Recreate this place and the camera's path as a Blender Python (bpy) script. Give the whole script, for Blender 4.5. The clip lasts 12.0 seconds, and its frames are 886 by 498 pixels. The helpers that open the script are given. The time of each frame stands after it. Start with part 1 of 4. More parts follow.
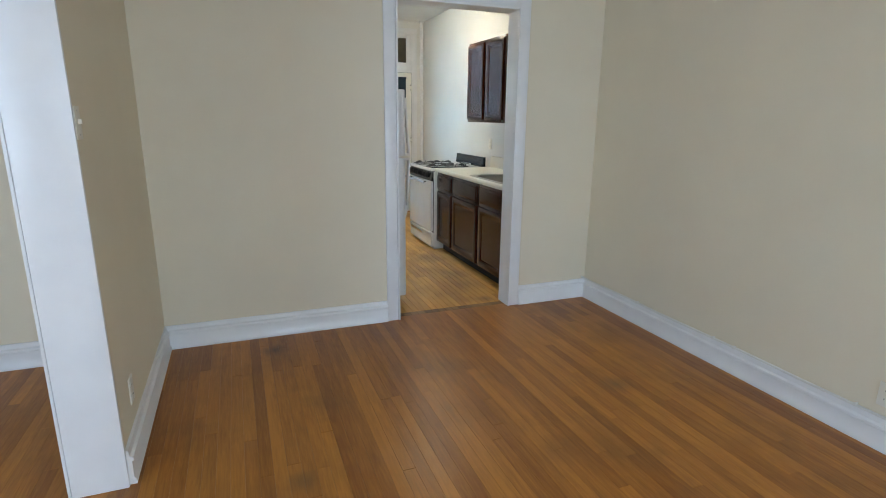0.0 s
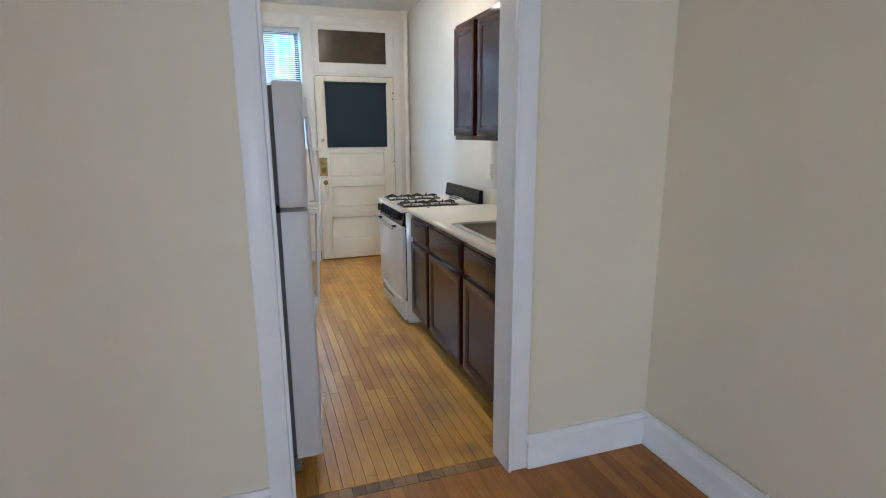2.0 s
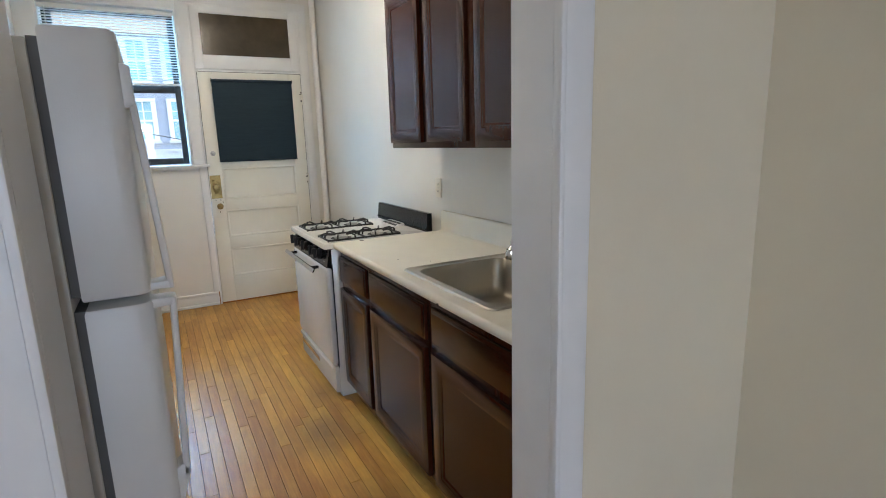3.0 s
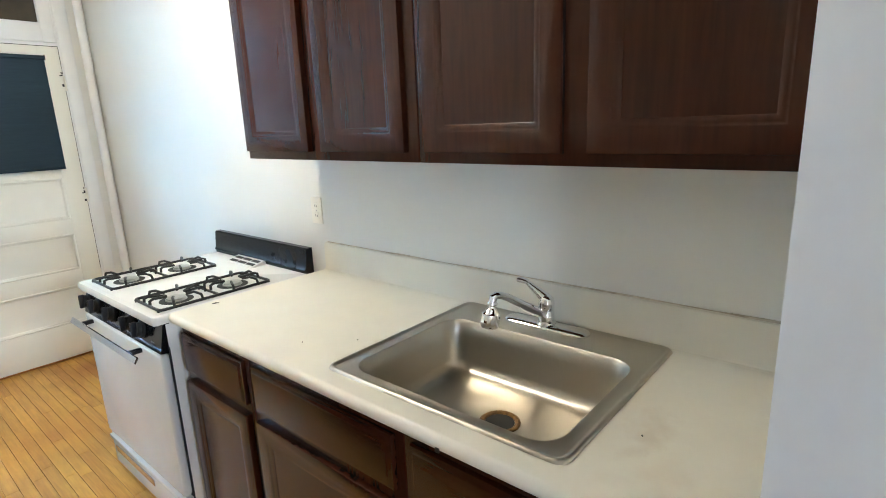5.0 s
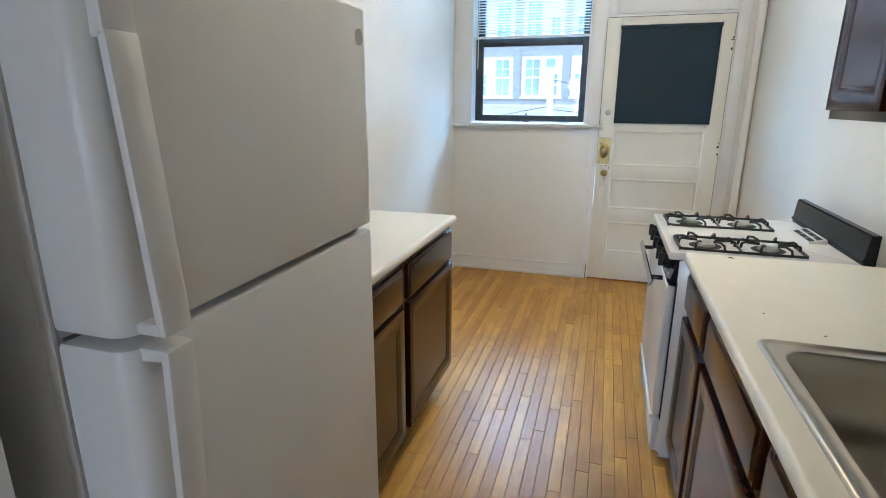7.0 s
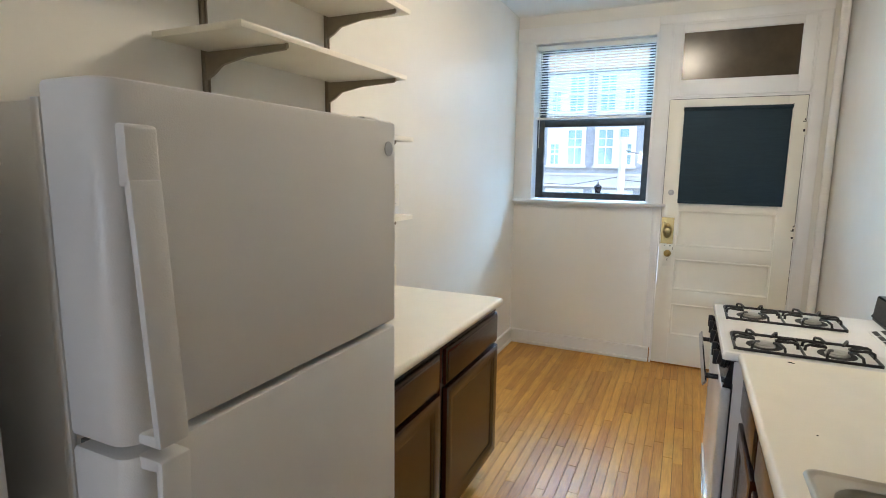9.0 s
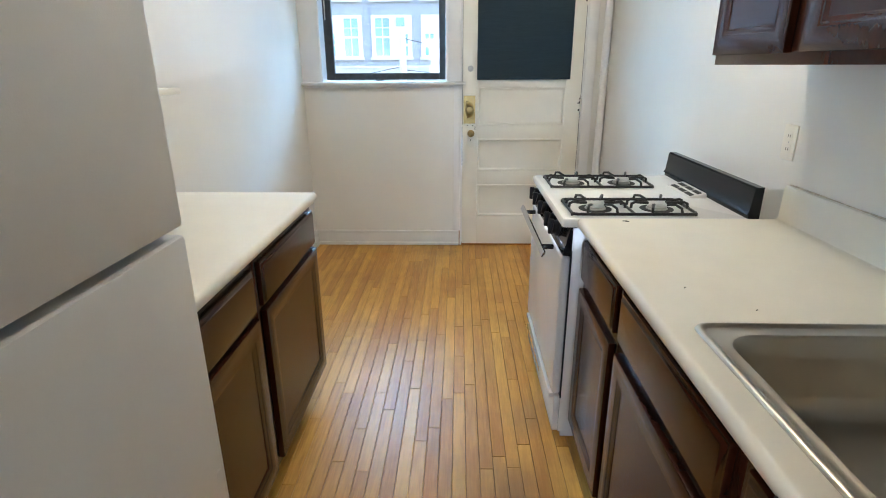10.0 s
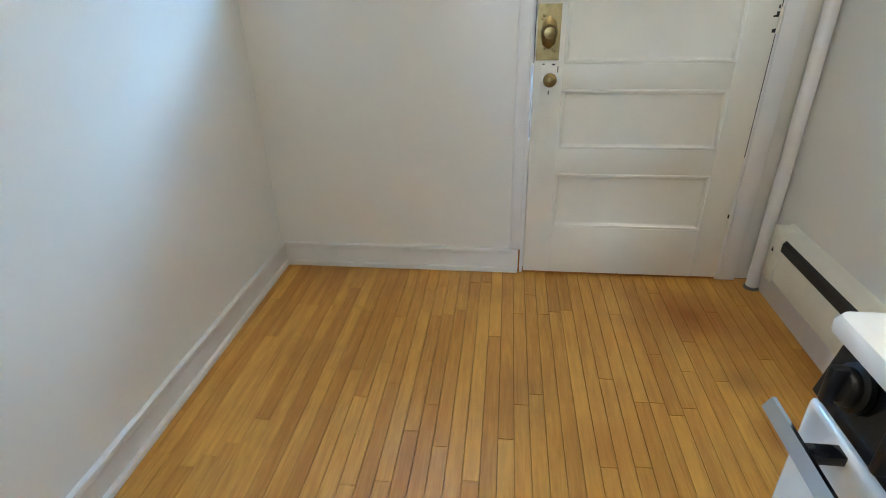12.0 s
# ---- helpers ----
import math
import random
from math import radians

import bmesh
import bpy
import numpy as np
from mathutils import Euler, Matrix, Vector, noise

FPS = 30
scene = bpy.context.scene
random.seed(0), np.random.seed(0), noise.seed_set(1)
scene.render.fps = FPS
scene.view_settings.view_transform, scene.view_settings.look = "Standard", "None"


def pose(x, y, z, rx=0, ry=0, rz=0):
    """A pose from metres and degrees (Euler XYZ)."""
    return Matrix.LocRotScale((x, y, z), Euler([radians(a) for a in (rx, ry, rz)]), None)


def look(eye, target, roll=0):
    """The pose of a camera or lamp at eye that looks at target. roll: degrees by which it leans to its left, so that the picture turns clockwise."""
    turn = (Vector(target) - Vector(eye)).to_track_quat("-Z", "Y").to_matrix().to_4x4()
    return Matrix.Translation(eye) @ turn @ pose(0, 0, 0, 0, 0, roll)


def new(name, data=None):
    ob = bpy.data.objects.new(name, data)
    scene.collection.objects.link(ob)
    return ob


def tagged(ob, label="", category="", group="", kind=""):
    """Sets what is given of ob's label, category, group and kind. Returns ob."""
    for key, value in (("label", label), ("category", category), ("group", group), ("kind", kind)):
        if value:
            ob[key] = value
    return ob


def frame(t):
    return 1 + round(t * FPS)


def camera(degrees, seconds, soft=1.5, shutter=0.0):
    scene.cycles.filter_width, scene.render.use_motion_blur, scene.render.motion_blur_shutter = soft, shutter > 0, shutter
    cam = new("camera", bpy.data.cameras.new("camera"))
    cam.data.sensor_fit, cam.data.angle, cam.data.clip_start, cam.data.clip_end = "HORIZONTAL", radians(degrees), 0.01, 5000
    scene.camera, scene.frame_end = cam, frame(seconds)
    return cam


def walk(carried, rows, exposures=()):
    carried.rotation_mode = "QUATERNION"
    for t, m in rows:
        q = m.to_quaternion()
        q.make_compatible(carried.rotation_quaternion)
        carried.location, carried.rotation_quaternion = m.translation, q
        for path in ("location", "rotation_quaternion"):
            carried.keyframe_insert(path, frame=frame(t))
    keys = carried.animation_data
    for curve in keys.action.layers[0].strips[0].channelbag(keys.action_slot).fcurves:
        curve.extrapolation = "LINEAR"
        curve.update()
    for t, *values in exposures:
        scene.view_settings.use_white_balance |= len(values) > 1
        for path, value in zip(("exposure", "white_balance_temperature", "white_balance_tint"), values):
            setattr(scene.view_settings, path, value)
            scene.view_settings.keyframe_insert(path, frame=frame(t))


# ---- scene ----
# ---- camera and walk ----
cam = camera(79.8, 12.0, soft=1.0)
PATH = [
    (0, (-0.132, -0.793, 1.474), (0.569, 1.017, 0.989), 0.6),
    (0.5, (0.105, -0.525, 1.489), (0.716, 1.302, 0.952), 0.0),
    (1, (0.369, -0.137, 1.475), (0.994, 1.688, 0.948), -0.4),
    (1.5, (0.632, 0.362, 1.476), (1.269, 2.197, 1.003), -0.1),
    (2, (0.876, 0.902, 1.464), (1.507, 2.752, 1.039), -0.3),
    (2.5, (1.035, 1.447, 1.461), (1.743, 3.278, 1.078), -0.4),
    (3, (1.079, 1.921, 1.455), (2.005, 3.648, 1.053), -1.7),
    (3.2, (1.086, 2.071, 1.452), (2.087, 3.751, 1.031), -1.9),
    (4.8, (1.206, 2.851, 1.591), (2.698, 4.159, 1.338), -1.8),
    (5, (1.207, 2.871, 1.526), (2.683, 4.138, 1.06), -2.3),
    (5.2, (1.229, 2.882, 1.48), (2.654, 4.135, 0.847), -2.4),
    (5.5, (1.281, 2.883, 1.445), (2.601, 4.176, 0.679), -2.2),
    (6, (1.393, 2.843, 1.432), (2.3, 4.459, 0.68), -2.0),
    (6.2, (1.446, 2.839, 1.428), (2.061, 4.607, 0.725), -1.6),
    (6.5, (1.492, 2.753, 1.443), (1.635, 4.642, 0.802), -0.9),
    (7, (1.58, 2.597, 1.463), (1.022, 4.443, 0.933), 0.3),
    (7.2, (1.629, 2.575, 1.48), (0.853, 4.363, 1.03), 0.5),
    (8.8, (1.72, 2.616, 1.6), (0.756, 4.359, 1.418), 1.0),
    (9, (1.689, 2.63, 1.556), (0.866, 4.427, 1.257), 0.8),
    (9.5, (1.598, 2.687, 1.471), (1.251, 4.57, 0.892), -0.1),
    (10, (1.486, 2.951, 1.422), (1.428, 4.84, 0.767), -0.3),
    (10.5, (1.397, 3.359, 1.414), (1.417, 5.239, 0.732), -1.1),
    (11, (1.369, 3.839, 1.395), (1.357, 5.693, 0.644), -0.0),
    (11.5, (1.392, 4.365, 1.364), (1.194, 6.149, 0.483), 0.0),
    (12, (1.41, 4.876, 1.323), (1.188, 6.633, 0.394), -1.5),
]
EXPOSURES = [(0.0, 3.49, 6700, 7), (0.5, 3.5, 6250, 6), (1.5, 3.42, 6550, 12), (2.5, 3.3, 6750, 13), (3.2, 3.29, 6850, 13), (5.0, 4.04, 6480, 9), (5.7, 4.04, 6480, 9), (6.5, 3.61, 6000, 13), (7.0, 3.51, 6450, 11), (8.8, 3.36, 7100, 14), (9.5, 3.56, 6950, 11), (10.2, 3.58, 6480, 11), (12.0, 3.36, 6350, 9)]
walk(cam, [(t, look(eye, target, roll)) for t, eye, target, roll in PATH], EXPOSURES)

# ---- world, sun and large lights ----
world = bpy.data.worlds.new("sky")
scene.world = world
world.use_nodes = True
SUN_ELEV, SUN_ROT = radians(55), radians(100)
sky = world.node_tree.nodes.new("ShaderNodeTexSky")
sky.sky_type, sky.sun_disc = "NISHITA", False
sky.dust_density, sky.ozone_density = 0.2, 4.0
sky.sun_elevation, sky.sun_rotation = SUN_ELEV, SUN_ROT
background = world.node_tree.nodes["Background"]
background.inputs["Strength"].default_value = 0.115
world.node_tree.links.new(sky.outputs["Color"], background.inputs["Color"])

sun_data = bpy.data.lights.new("sun", "SUN")
sun_data.energy, sun_data.angle, sun_data.color = 0.9, radians(12), (1.0, 0.97, 0.93)
sun = new("sun", sun_data)
sun_dir = Vector((math.sin(SUN_ROT) * math.cos(SUN_ELEV), math.cos(SUN_ROT) * math.cos(SUN_ELEV), math.sin(SUN_ELEV)))
sun.matrix_world = look(sun_dir * 60, (0, 0, 0))


def window_light(name, at, target, width, height, watts, colour):
    data = bpy.data.lights.new(name, "AREA")
    data.shape, data.size, data.size_y, data.energy, data.color = "RECTANGLE", width, height, watts, colour
    ob = new(name, data)
    ob.matrix_world = look(at, target)
    return ob


# two added area lamps over the street, standing in for sky through the kitchen window
window_light("sky_fill_kitchen", (1.05, 14.0, 6.3), (1.05, 7.2, 1.65), 14.0, 3.2, 310, (0.30, 0.62, 1.0))
# added low lamp that throws blue light on the right wall
window_light("sky_fill_kitchen_low", (-6.8, 11.8, 3.4), (0.95, 7.25, 1.65), 6.0, 5.0, 225, (0.20, 0.58, 1.0))
# daylight of two unseen living room windows, assumed behind and beside the walker
window_light("window_light_east", (0.70, -4.52, 1.45), (0.70, -1.2, -0.1), 1.0, 1.45, 10.5, (0.54, 0.72, 1.0))
# west window and lamp are placed to brighten the east wall
window_light("window_light_west", (-3.47, -1.70, 1.45), (0.0, 0.9, 0.4), 1.4, 1.45, 6.5, (0.54, 0.72, 1.0))

# ---- materials ----
def material(name, colour, rough=0.5, metal=0.0, vary=0.06, vary_scale=3.0, bump=0.0, bump_scale=200.0, coat=0.0, rough_vary=0.0, gloss=0.5, stains=()):
    """A principled material whose colour wanders a little at a large scale and whose surface has a fine relief."""
    m = bpy.data.materials.new(name)
    m.use_nodes = True
    nt = m.node_tree
    p = nt.nodes["Principled BSDF"]
    p.inputs["Roughness"].default_value, p.inputs["Metallic"].default_value = rough, metal
    p.inputs["Coat Weight"].default_value, p.inputs["Coat Roughness"].default_value = coat, 0.12
    p.inputs["Specular IOR Level"].default_value = gloss
    geo = nt.nodes.new("ShaderNodeNewGeometry")
    n = nt.nodes.new("ShaderNodeTexNoise")
    n.inputs["Scale"].default_value, n.inputs["Detail"].default_value = vary_scale, 5.0
    nt.links.new(geo.outputs["Position"], n.inputs["Vector"])
    ramp = nt.nodes.new("ShaderNodeValToRGB")
    ramp.color_ramp.elements[0].position, ramp.color_ramp.elements[1].position = 0.3, 0.7
    ramp.color_ramp.elements[0].color = (*[c * (1 - vary) for c in colour], 1)
    ramp.color_ramp.elements[1].color = (*[min(1, c * (1 + vary)) for c in colour], 1)
    nt.links.new(n.outputs["Fac"], ramp.inputs["Fac"])
    shade_of = ramp.outputs["Color"]
    for x, y, rx, ry, tint, amount in stains:
        warp = nt.nodes.new("ShaderNodeTexNoise")
        warp.inputs["Scale"].default_value, warp.inputs["Detail"].default_value = 22.0, 6.0
        nt.links.new(geo.outputs["Position"], warp.inputs["Vector"])
        off = nt.nodes.new("ShaderNodeVectorMath")
        off.operation, off.inputs[1].default_value = "SUBTRACT", (x, y, 0.0)
        nt.links.new(geo.outputs["Position"], off.inputs[0])
        fit = nt.nodes.new("ShaderNodeVectorMath")
        fit.operation, fit.inputs[1].default_value = "MULTIPLY", (1 / rx, 1 / ry, 0.0)
        nt.links.new(off.outputs["Vector"], fit.inputs[0])
        far = nt.nodes.new("ShaderNodeVectorMath")
        far.operation = "LENGTH"
        nt.links.new(fit.outputs["Vector"], far.inputs[0])
        edge = nt.nodes.new("ShaderNodeMath")
        edge.operation, edge.inputs[1].default_value = "MULTIPLY_ADD", 2.4
        nt.links.new(warp.outputs["Fac"], edge.inputs[0])
        nt.links.new(far.outputs["Value"], edge.inputs[2])
        fade = nt.nodes.new("ShaderNodeMapRange")
        fade.inputs["From Min"].default_value, fade.inputs["From Max"].default_value = 1.2, 2.2
        fade.inputs["To Min"].default_value, fade.inputs["To Max"].default_value = amount, 0.0
        nt.links.new(edge.outputs[0], fade.inputs["Value"])
        mx = nt.nodes.new("ShaderNodeMix")
        mx.data_type = "RGBA"
        nt.links.new(fade.outputs["Result"], mx.inputs["Factor"])
        nt.links.new(shade_of, mx.inputs["A"])
        mx.inputs["B"].default_value = (*tint, 1)
        shade_of = mx.outputs["Result"]
    nt.links.new(shade_of, p.inputs["Base Color"])
    if rough_vary:
        mr = nt.nodes.new("ShaderNodeMapRange")
        mr.inputs["To Min"].default_value, mr.inputs["To Max"].default_value = rough - rough_vary, rough + rough_vary
        nt.links.new(n.outputs["Fac"], mr.inputs["Value"])
        nt.links.new(mr.outputs["Result"], p.inputs["Roughness"])
    if bump:
        f = nt.nodes.new("ShaderNodeTexNoise")
        f.inputs["Scale"].default_value, f.inputs["Detail"].default_value = bump_scale, 3.0
        b = nt.nodes.new("ShaderNodeBump")
        b.inputs["Strength"].default_value, b.inputs["Distance"].default_value = bump, 0.002
        nt.links.new(geo.outputs["Position"], f.inputs["Vector"])
        nt.links.new(f.outputs["Fac"], b.inputs["Height"])
        nt.links.new(b.outputs["Normal"], p.inputs["Normal"])
    return m


def wood(name, dark, light, rough, axis, grain=14.0, spread=0.5, bump=0.15, stain=None, stain_amount=0.0, coat=0.0, stain_scale=1.6, spots=(), gloss=0.5, contrast=0.3):
    """Wood with grain along one axis, each board a tone of its own; stain: worn or water-marked patches."""
    m = bpy.data.materials.new(name)
    m.use_nodes = True
    nt = m.node_tree
    N, L = nt.nodes, nt.links
    p = N["Principled BSDF"]
    p.inputs["Coat Weight"].default_value, p.inputs["Coat Roughness"].default_value = coat, 0.2
    p.inputs["Specular IOR Level"].default_value = gloss
    geo, info = N.new("ShaderNodeNewGeometry"), N.new("ShaderNodeObjectInfo")
    rand = N.new("ShaderNodeMath")
    rand.operation = "ADD"
    L.new(info.outputs["Random"], rand.inputs[0])
    L.new(geo.outputs["Random Per Island"], rand.inputs[1])
    fract = N.new("ShaderNodeMath")
    fract.operation = "FRACT"
    L.new(rand.outputs[0], fract.inputs[0])
    shift = N.new("ShaderNodeVectorMath")
    shift.operation = "MULTIPLY_ADD"
    shift.inputs[1].default_value = (7.0, 9.0, 5.0)
    L.new(fract.outputs[0], shift.inputs[0])
    L.new(geo.outputs["Position"], shift.inputs[2])
    stretch = N.new("ShaderNodeVectorMath")
    stretch.operation = "MULTIPLY"
    stretch.inputs[1].default_value = [0.07 if a == axis else 1.0 for a in "xyz"]
    L.new(shift.outputs["Vector"], stretch.inputs[0])
    fine = N.new("ShaderNodeTexNoise")
    fine.inputs["Scale"].default_value, fine.inputs["Detail"].default_value, fine.inputs["Distortion"].default_value = grain * 9, 6, 0.6
    L.new(stretch.outputs["Vector"], fine.inputs["Vector"])
    broad = N.new("ShaderNodeTexNoise")
    broad.inputs["Scale"].default_value, broad.inputs["Detail"].default_value, broad.inputs["Distortion"].default_value = grain * 1.4, 3, 1.5
    L.new(stretch.outputs["Vector"], broad.inputs["Vector"])
    mix = N.new("ShaderNodeMath")
    mix.operation, mix.inputs[1].default_value = "MULTIPLY_ADD", 0.5
    L.new(fine.outputs["Fac"], mix.inputs[0])
    half = N.new("ShaderNodeMath")
    half.operation, half.inputs[1].default_value = "MULTIPLY", 0.5
    L.new(broad.outputs["Fac"], half.inputs[0])
    L.new(half.outputs[0], mix.inputs[2])
    tone = N.new("ShaderNodeMapRange")
    tone.inputs["To Min"].default_value, tone.inputs["To Max"].default_value = -spread / 2, spread / 2
    L.new(fract.outputs[0], tone.inputs["Value"])
    total = N.new("ShaderNodeMath")
    L.new(mix.outputs[0], total.inputs[0])
    L.new(tone.outputs["Result"], total.inputs[1])
    ramp = N.new("ShaderNodeValToRGB")
    ramp.color_ramp.elements[0].position, ramp.color_ramp.elements[1].position = 0.5 - contrast, 0.5 + contrast
    ramp.color_ramp.elements[0].color, ramp.color_ramp.elements[1].color = (*dark, 1), (*light, 1)
    L.new(total.outputs[0], ramp.inputs["Fac"])
    colour = ramp.outputs["Color"]
    if stain:
        s = N.new("ShaderNodeTexNoise")
        s.inputs["Scale"].default_value, s.inputs["Detail"].default_value, s.inputs["Roughness"].default_value = stain_scale, 6, 0.62
        L.new(geo.outputs["Position"], s.inputs["Vector"])
        sr = N.new("ShaderNodeMapRange")
        sr.inputs["From Min"].default_value, sr.inputs["From Max"].default_value = 0.5, 0.74
        sr.inputs["To Max"].default_value = stain_amount
        L.new(s.outputs["Fac"], sr.inputs["Value"])
        mx = N.new("ShaderNodeMix")
        mx.data_type = "RGBA"
        L.new(sr.outputs["Result"], mx.inputs["Factor"])
        L.new(colour, mx.inputs["A"])
        mx.inputs["B"].default_value = (*stain, 1)
        colour = mx.outputs["Result"]
        rr = N.new("ShaderNodeMapRange")
        rr.inputs["To Min"].default_value, rr.inputs["To Max"].default_value = rough - 0.08, rough + 0.16
        L.new(s.outputs["Fac"], rr.inputs["Value"])
        L.new(rr.outputs["Result"], p.inputs["Roughness"])
    else:
        p.inputs["Roughness"].default_value = rough
    for x, y, radius, tint, amount in spots:
        d = N.new("ShaderNodeVectorMath")
        d.operation, d.inputs[1].default_value = "DISTANCE", (x, y, 0.0)
        L.new(geo.outputs["Position"], d.inputs[0])
        ragged = N.new("ShaderNodeMath")
        ragged.operation, ragged.inputs[1].default_value = "MULTIPLY_ADD", -1.6 * radius
        L.new(broad.outputs["Fac"], ragged.inputs[0])
        L.new(d.outputs["Value"], ragged.inputs[2])
        fade = N.new("ShaderNodeMapRange")
        fade.inputs["From Min"].default_value, fade.inputs["From Max"].default_value = -radius * 0.8, radius * 0.35
        fade.inputs["To Min"].default_value, fade.inputs["To Max"].default_value = amount, 0.0
        L.new(ragged.outputs[0], fade.inputs["Value"])
        mx = N.new("ShaderNodeMix")
        mx.data_type = "RGBA"
        L.new(fade.outputs["Result"], mx.inputs["Factor"])
        L.new(colour, mx.inputs["A"])
        mx.inputs["B"].default_value = (*tint, 1)
        colour = mx.outputs["Result"]
    L.new(colour, p.inputs["Base Color"])
    b = N.new("ShaderNodeBump")
    b.inputs["Strength"].default_value, b.inputs["Distance"].default_value = bump, 0.001
    L.new(mix.outputs[0], b.inputs["Height"])
    L.new(b.outputs["Normal"], p.inputs["Normal"])
    return m


def glass(name, tint=(1, 1, 1), rough=0.0):
    m = bpy.data.materials.new(name)
    m.use_nodes = True
    p = m.node_tree.nodes["Principled BSDF"]
    p.inputs["Base Color"].default_value = (*tint, 1)
    p.inputs["Roughness"].default_value, p.inputs["Transmission Weight"].default_value, p.inputs["IOR"].default_value = rough, 1.0, 1.45
    return m


def glow(name, colour, strength):
    m = bpy.data.materials.new(name)
    m.use_nodes = True
    p = m.node_tree.nodes["Principled BSDF"]
    p.inputs["Base Color"].default_value = (0.9, 0.88, 0.82, 1)
    p.inputs["Emission Color"].default_value, p.inputs["Emission Strength"].default_value = (*colour, 1), strength
    return m


CREAM = material("cream_wall_paint", (0.735, 0.658, 0.505), 0.62, vary=0.03, vary_scale=1.3, bump=0.25, bump_scale=160)
KITCHEN = material("kitchen_wall_paint", (0.80, 0.79, 0.745), 0.23, vary=0.025, vary_scale=1.6, bump=0.5, bump_scale=5, rough_vary=0.06)
CEIL = material("ceiling_paint", (0.80, 0.79, 0.75), 0.7, vary=0.02, bump=0.2, bump_scale=120)
TRIM = material("white_trim_paint", (0.79, 0.79, 0.78), 0.34, vary=0.03, vary_scale=6, bump=0.12, bump_scale=40)
DOORPAINT = material("white_door_paint", (0.79, 0.77, 0.685), 0.36, vary=0.03, vary_scale=5, bump=0.06, bump_scale=60)
SUBFLOOR = material("dark_floor_joint", (0.035, 0.02, 0.01), 0.8, vary=0.3, vary_scale=20)
RED_STAIN, GREY_WEAR = (0.29, 0.075, 0.011), (0.11, 0.065, 0.032)
OAK = wood("honey_maple_boards", (0.47, 0.208, 0.036), (0.75, 0.405, 0.088), 0.34, "y", spread=0.31, stain=(0.34, 0.155, 0.04), stain_amount=0.65, spots=((2.21, 6.85, 0.19, RED_STAIN, 0.9), (1.75, 6.09, 0.17, RED_STAIN, 0.4), (2.31, 6.19, 0.10, RED_STAIN, 0.6), (1.69, 4.40, 0.20, GREY_WEAR, 0.42), (1.75, 3.75, 0.16, GREY_WEAR, 0.4), (1.72, 3.0, 0.07, GREY_WEAR, 0.6), (1.72, 3.45, 0.22, GREY_WEAR, 0.4), (1.45, 3.22, 0.24, GREY_WEAR, 0.3), (1.80, 4.85, 0.12, GREY_WEAR, 0.35), (2.28, 6.45, 0.09, GREY_WEAR, 0.5)), gloss=0.42, contrast=0.21)
REDOAK = wood("reddish_oak_boards", (0.265, 0.086, 0.010), (0.52, 0.212, 0.032), 0.31, "y", spread=0.36, stain=(0.12, 0.058, 0.024), stain_amount=0.5, spots=((0.0, 2.545, 0.085, (0.07, 0.022, 0.010), 0.85), (0.02, 1.18, 0.07, GREY_WEAR, 0.5), (1.80, 1.42, 0.10, GREY_WEAR, 0.6)), contrast=0.24)
WORN = wood("worn_threshold_wood", (0.12, 0.065, 0.025), (0.36, 0.21, 0.09), 0.5, "x", spread=0.4, stain=(0.08, 0.05, 0.025), stain_amount=0.7, stain_scale=6)
ESPRESSO = wood("espresso_stained_oak_upright", (0.023, 0.0058, 0.0028), (0.055, 0.0145, 0.0058), 0.24, "z", grain=10, spread=0.2, bump=0.12, coat=0.48, gloss=0.10)
ESPRESSO_ALONG = wood("espresso_stained_oak_level", (0.023, 0.0058, 0.0028), (0.055, 0.0145, 0.0058), 0.24, "y", grain=10, spread=0.2, bump=0.12, coat=0.48, gloss=0.10)
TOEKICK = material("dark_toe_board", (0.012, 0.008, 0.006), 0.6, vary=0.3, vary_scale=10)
LAMINATE = material("cream_laminate", (0.77, 0.73, 0.62), 0.36, vary=0.02, vary_scale=9, bump=0.06, bump_scale=300, stains=((2.16, 3.175, 0.10, 0.05, (0.50, 0.38, 0.25), 0.36), (2.00, 3.10, 0.12, 0.09, (0.60, 0.53, 0.41), 0.28)))
# warm tint puts the cream surroundings' reflection into the steel's colour
STEEL = material("brushed_stainless_steel", (0.52, 0.48, 0.41), 0.34, 1.0, vary=0.03, vary_scale=6, bump=0.03, bump_scale=320, rough_vary=0.03)
CHROME = material("polished_chrome", (0.86, 0.86, 0.87), 0.07, 1.0, vary=0.02)
ENAMEL = material("white_stove_enamel", (0.82, 0.81, 0.78), 0.16, vary=0.02, vary_scale=8)
FRIDGE = material("white_textured_enamel", (0.70, 0.69, 0.67), 0.33, vary=0.02, vary_scale=3, bump=0.18, bump_scale=420)
GASKET = material("grey_rubber_gasket", (0.16, 0.16, 0.155), 0.6, vary=0.1)
BLACK = material("black_enamel", (0.010, 0.011, 0.013), 0.12, vary=0.2, vary_scale=20)
IRON = material("black_cast_iron", (0.012, 0.012, 0.012), 0.45, vary=0.3, vary_scale=60, bump=0.3, bump_scale=300)
ALU = material("dull_aluminium", (0.38, 0.37, 0.35), 0.42, 0.9, vary=0.15, vary_scale=50)
BRASS = material("worn_brass", (0.32, 0.235, 0.10), 0.31, 1.0, vary=0.2, vary_scale=45, rough_vary=0.1)
NAVY = wood("navy_woven_shade_cloth", (0.006, 0.020, 0.034), (0.013, 0.036, 0.054), 0.8, "x", grain=40, spread=0.0, bump=0.5)
BRONZE = material("dark_bronze_window_frame", (0.055, 0.060, 0.065), 0.4, 0.22, vary=0.2, vary_scale=20, gloss=0.2)
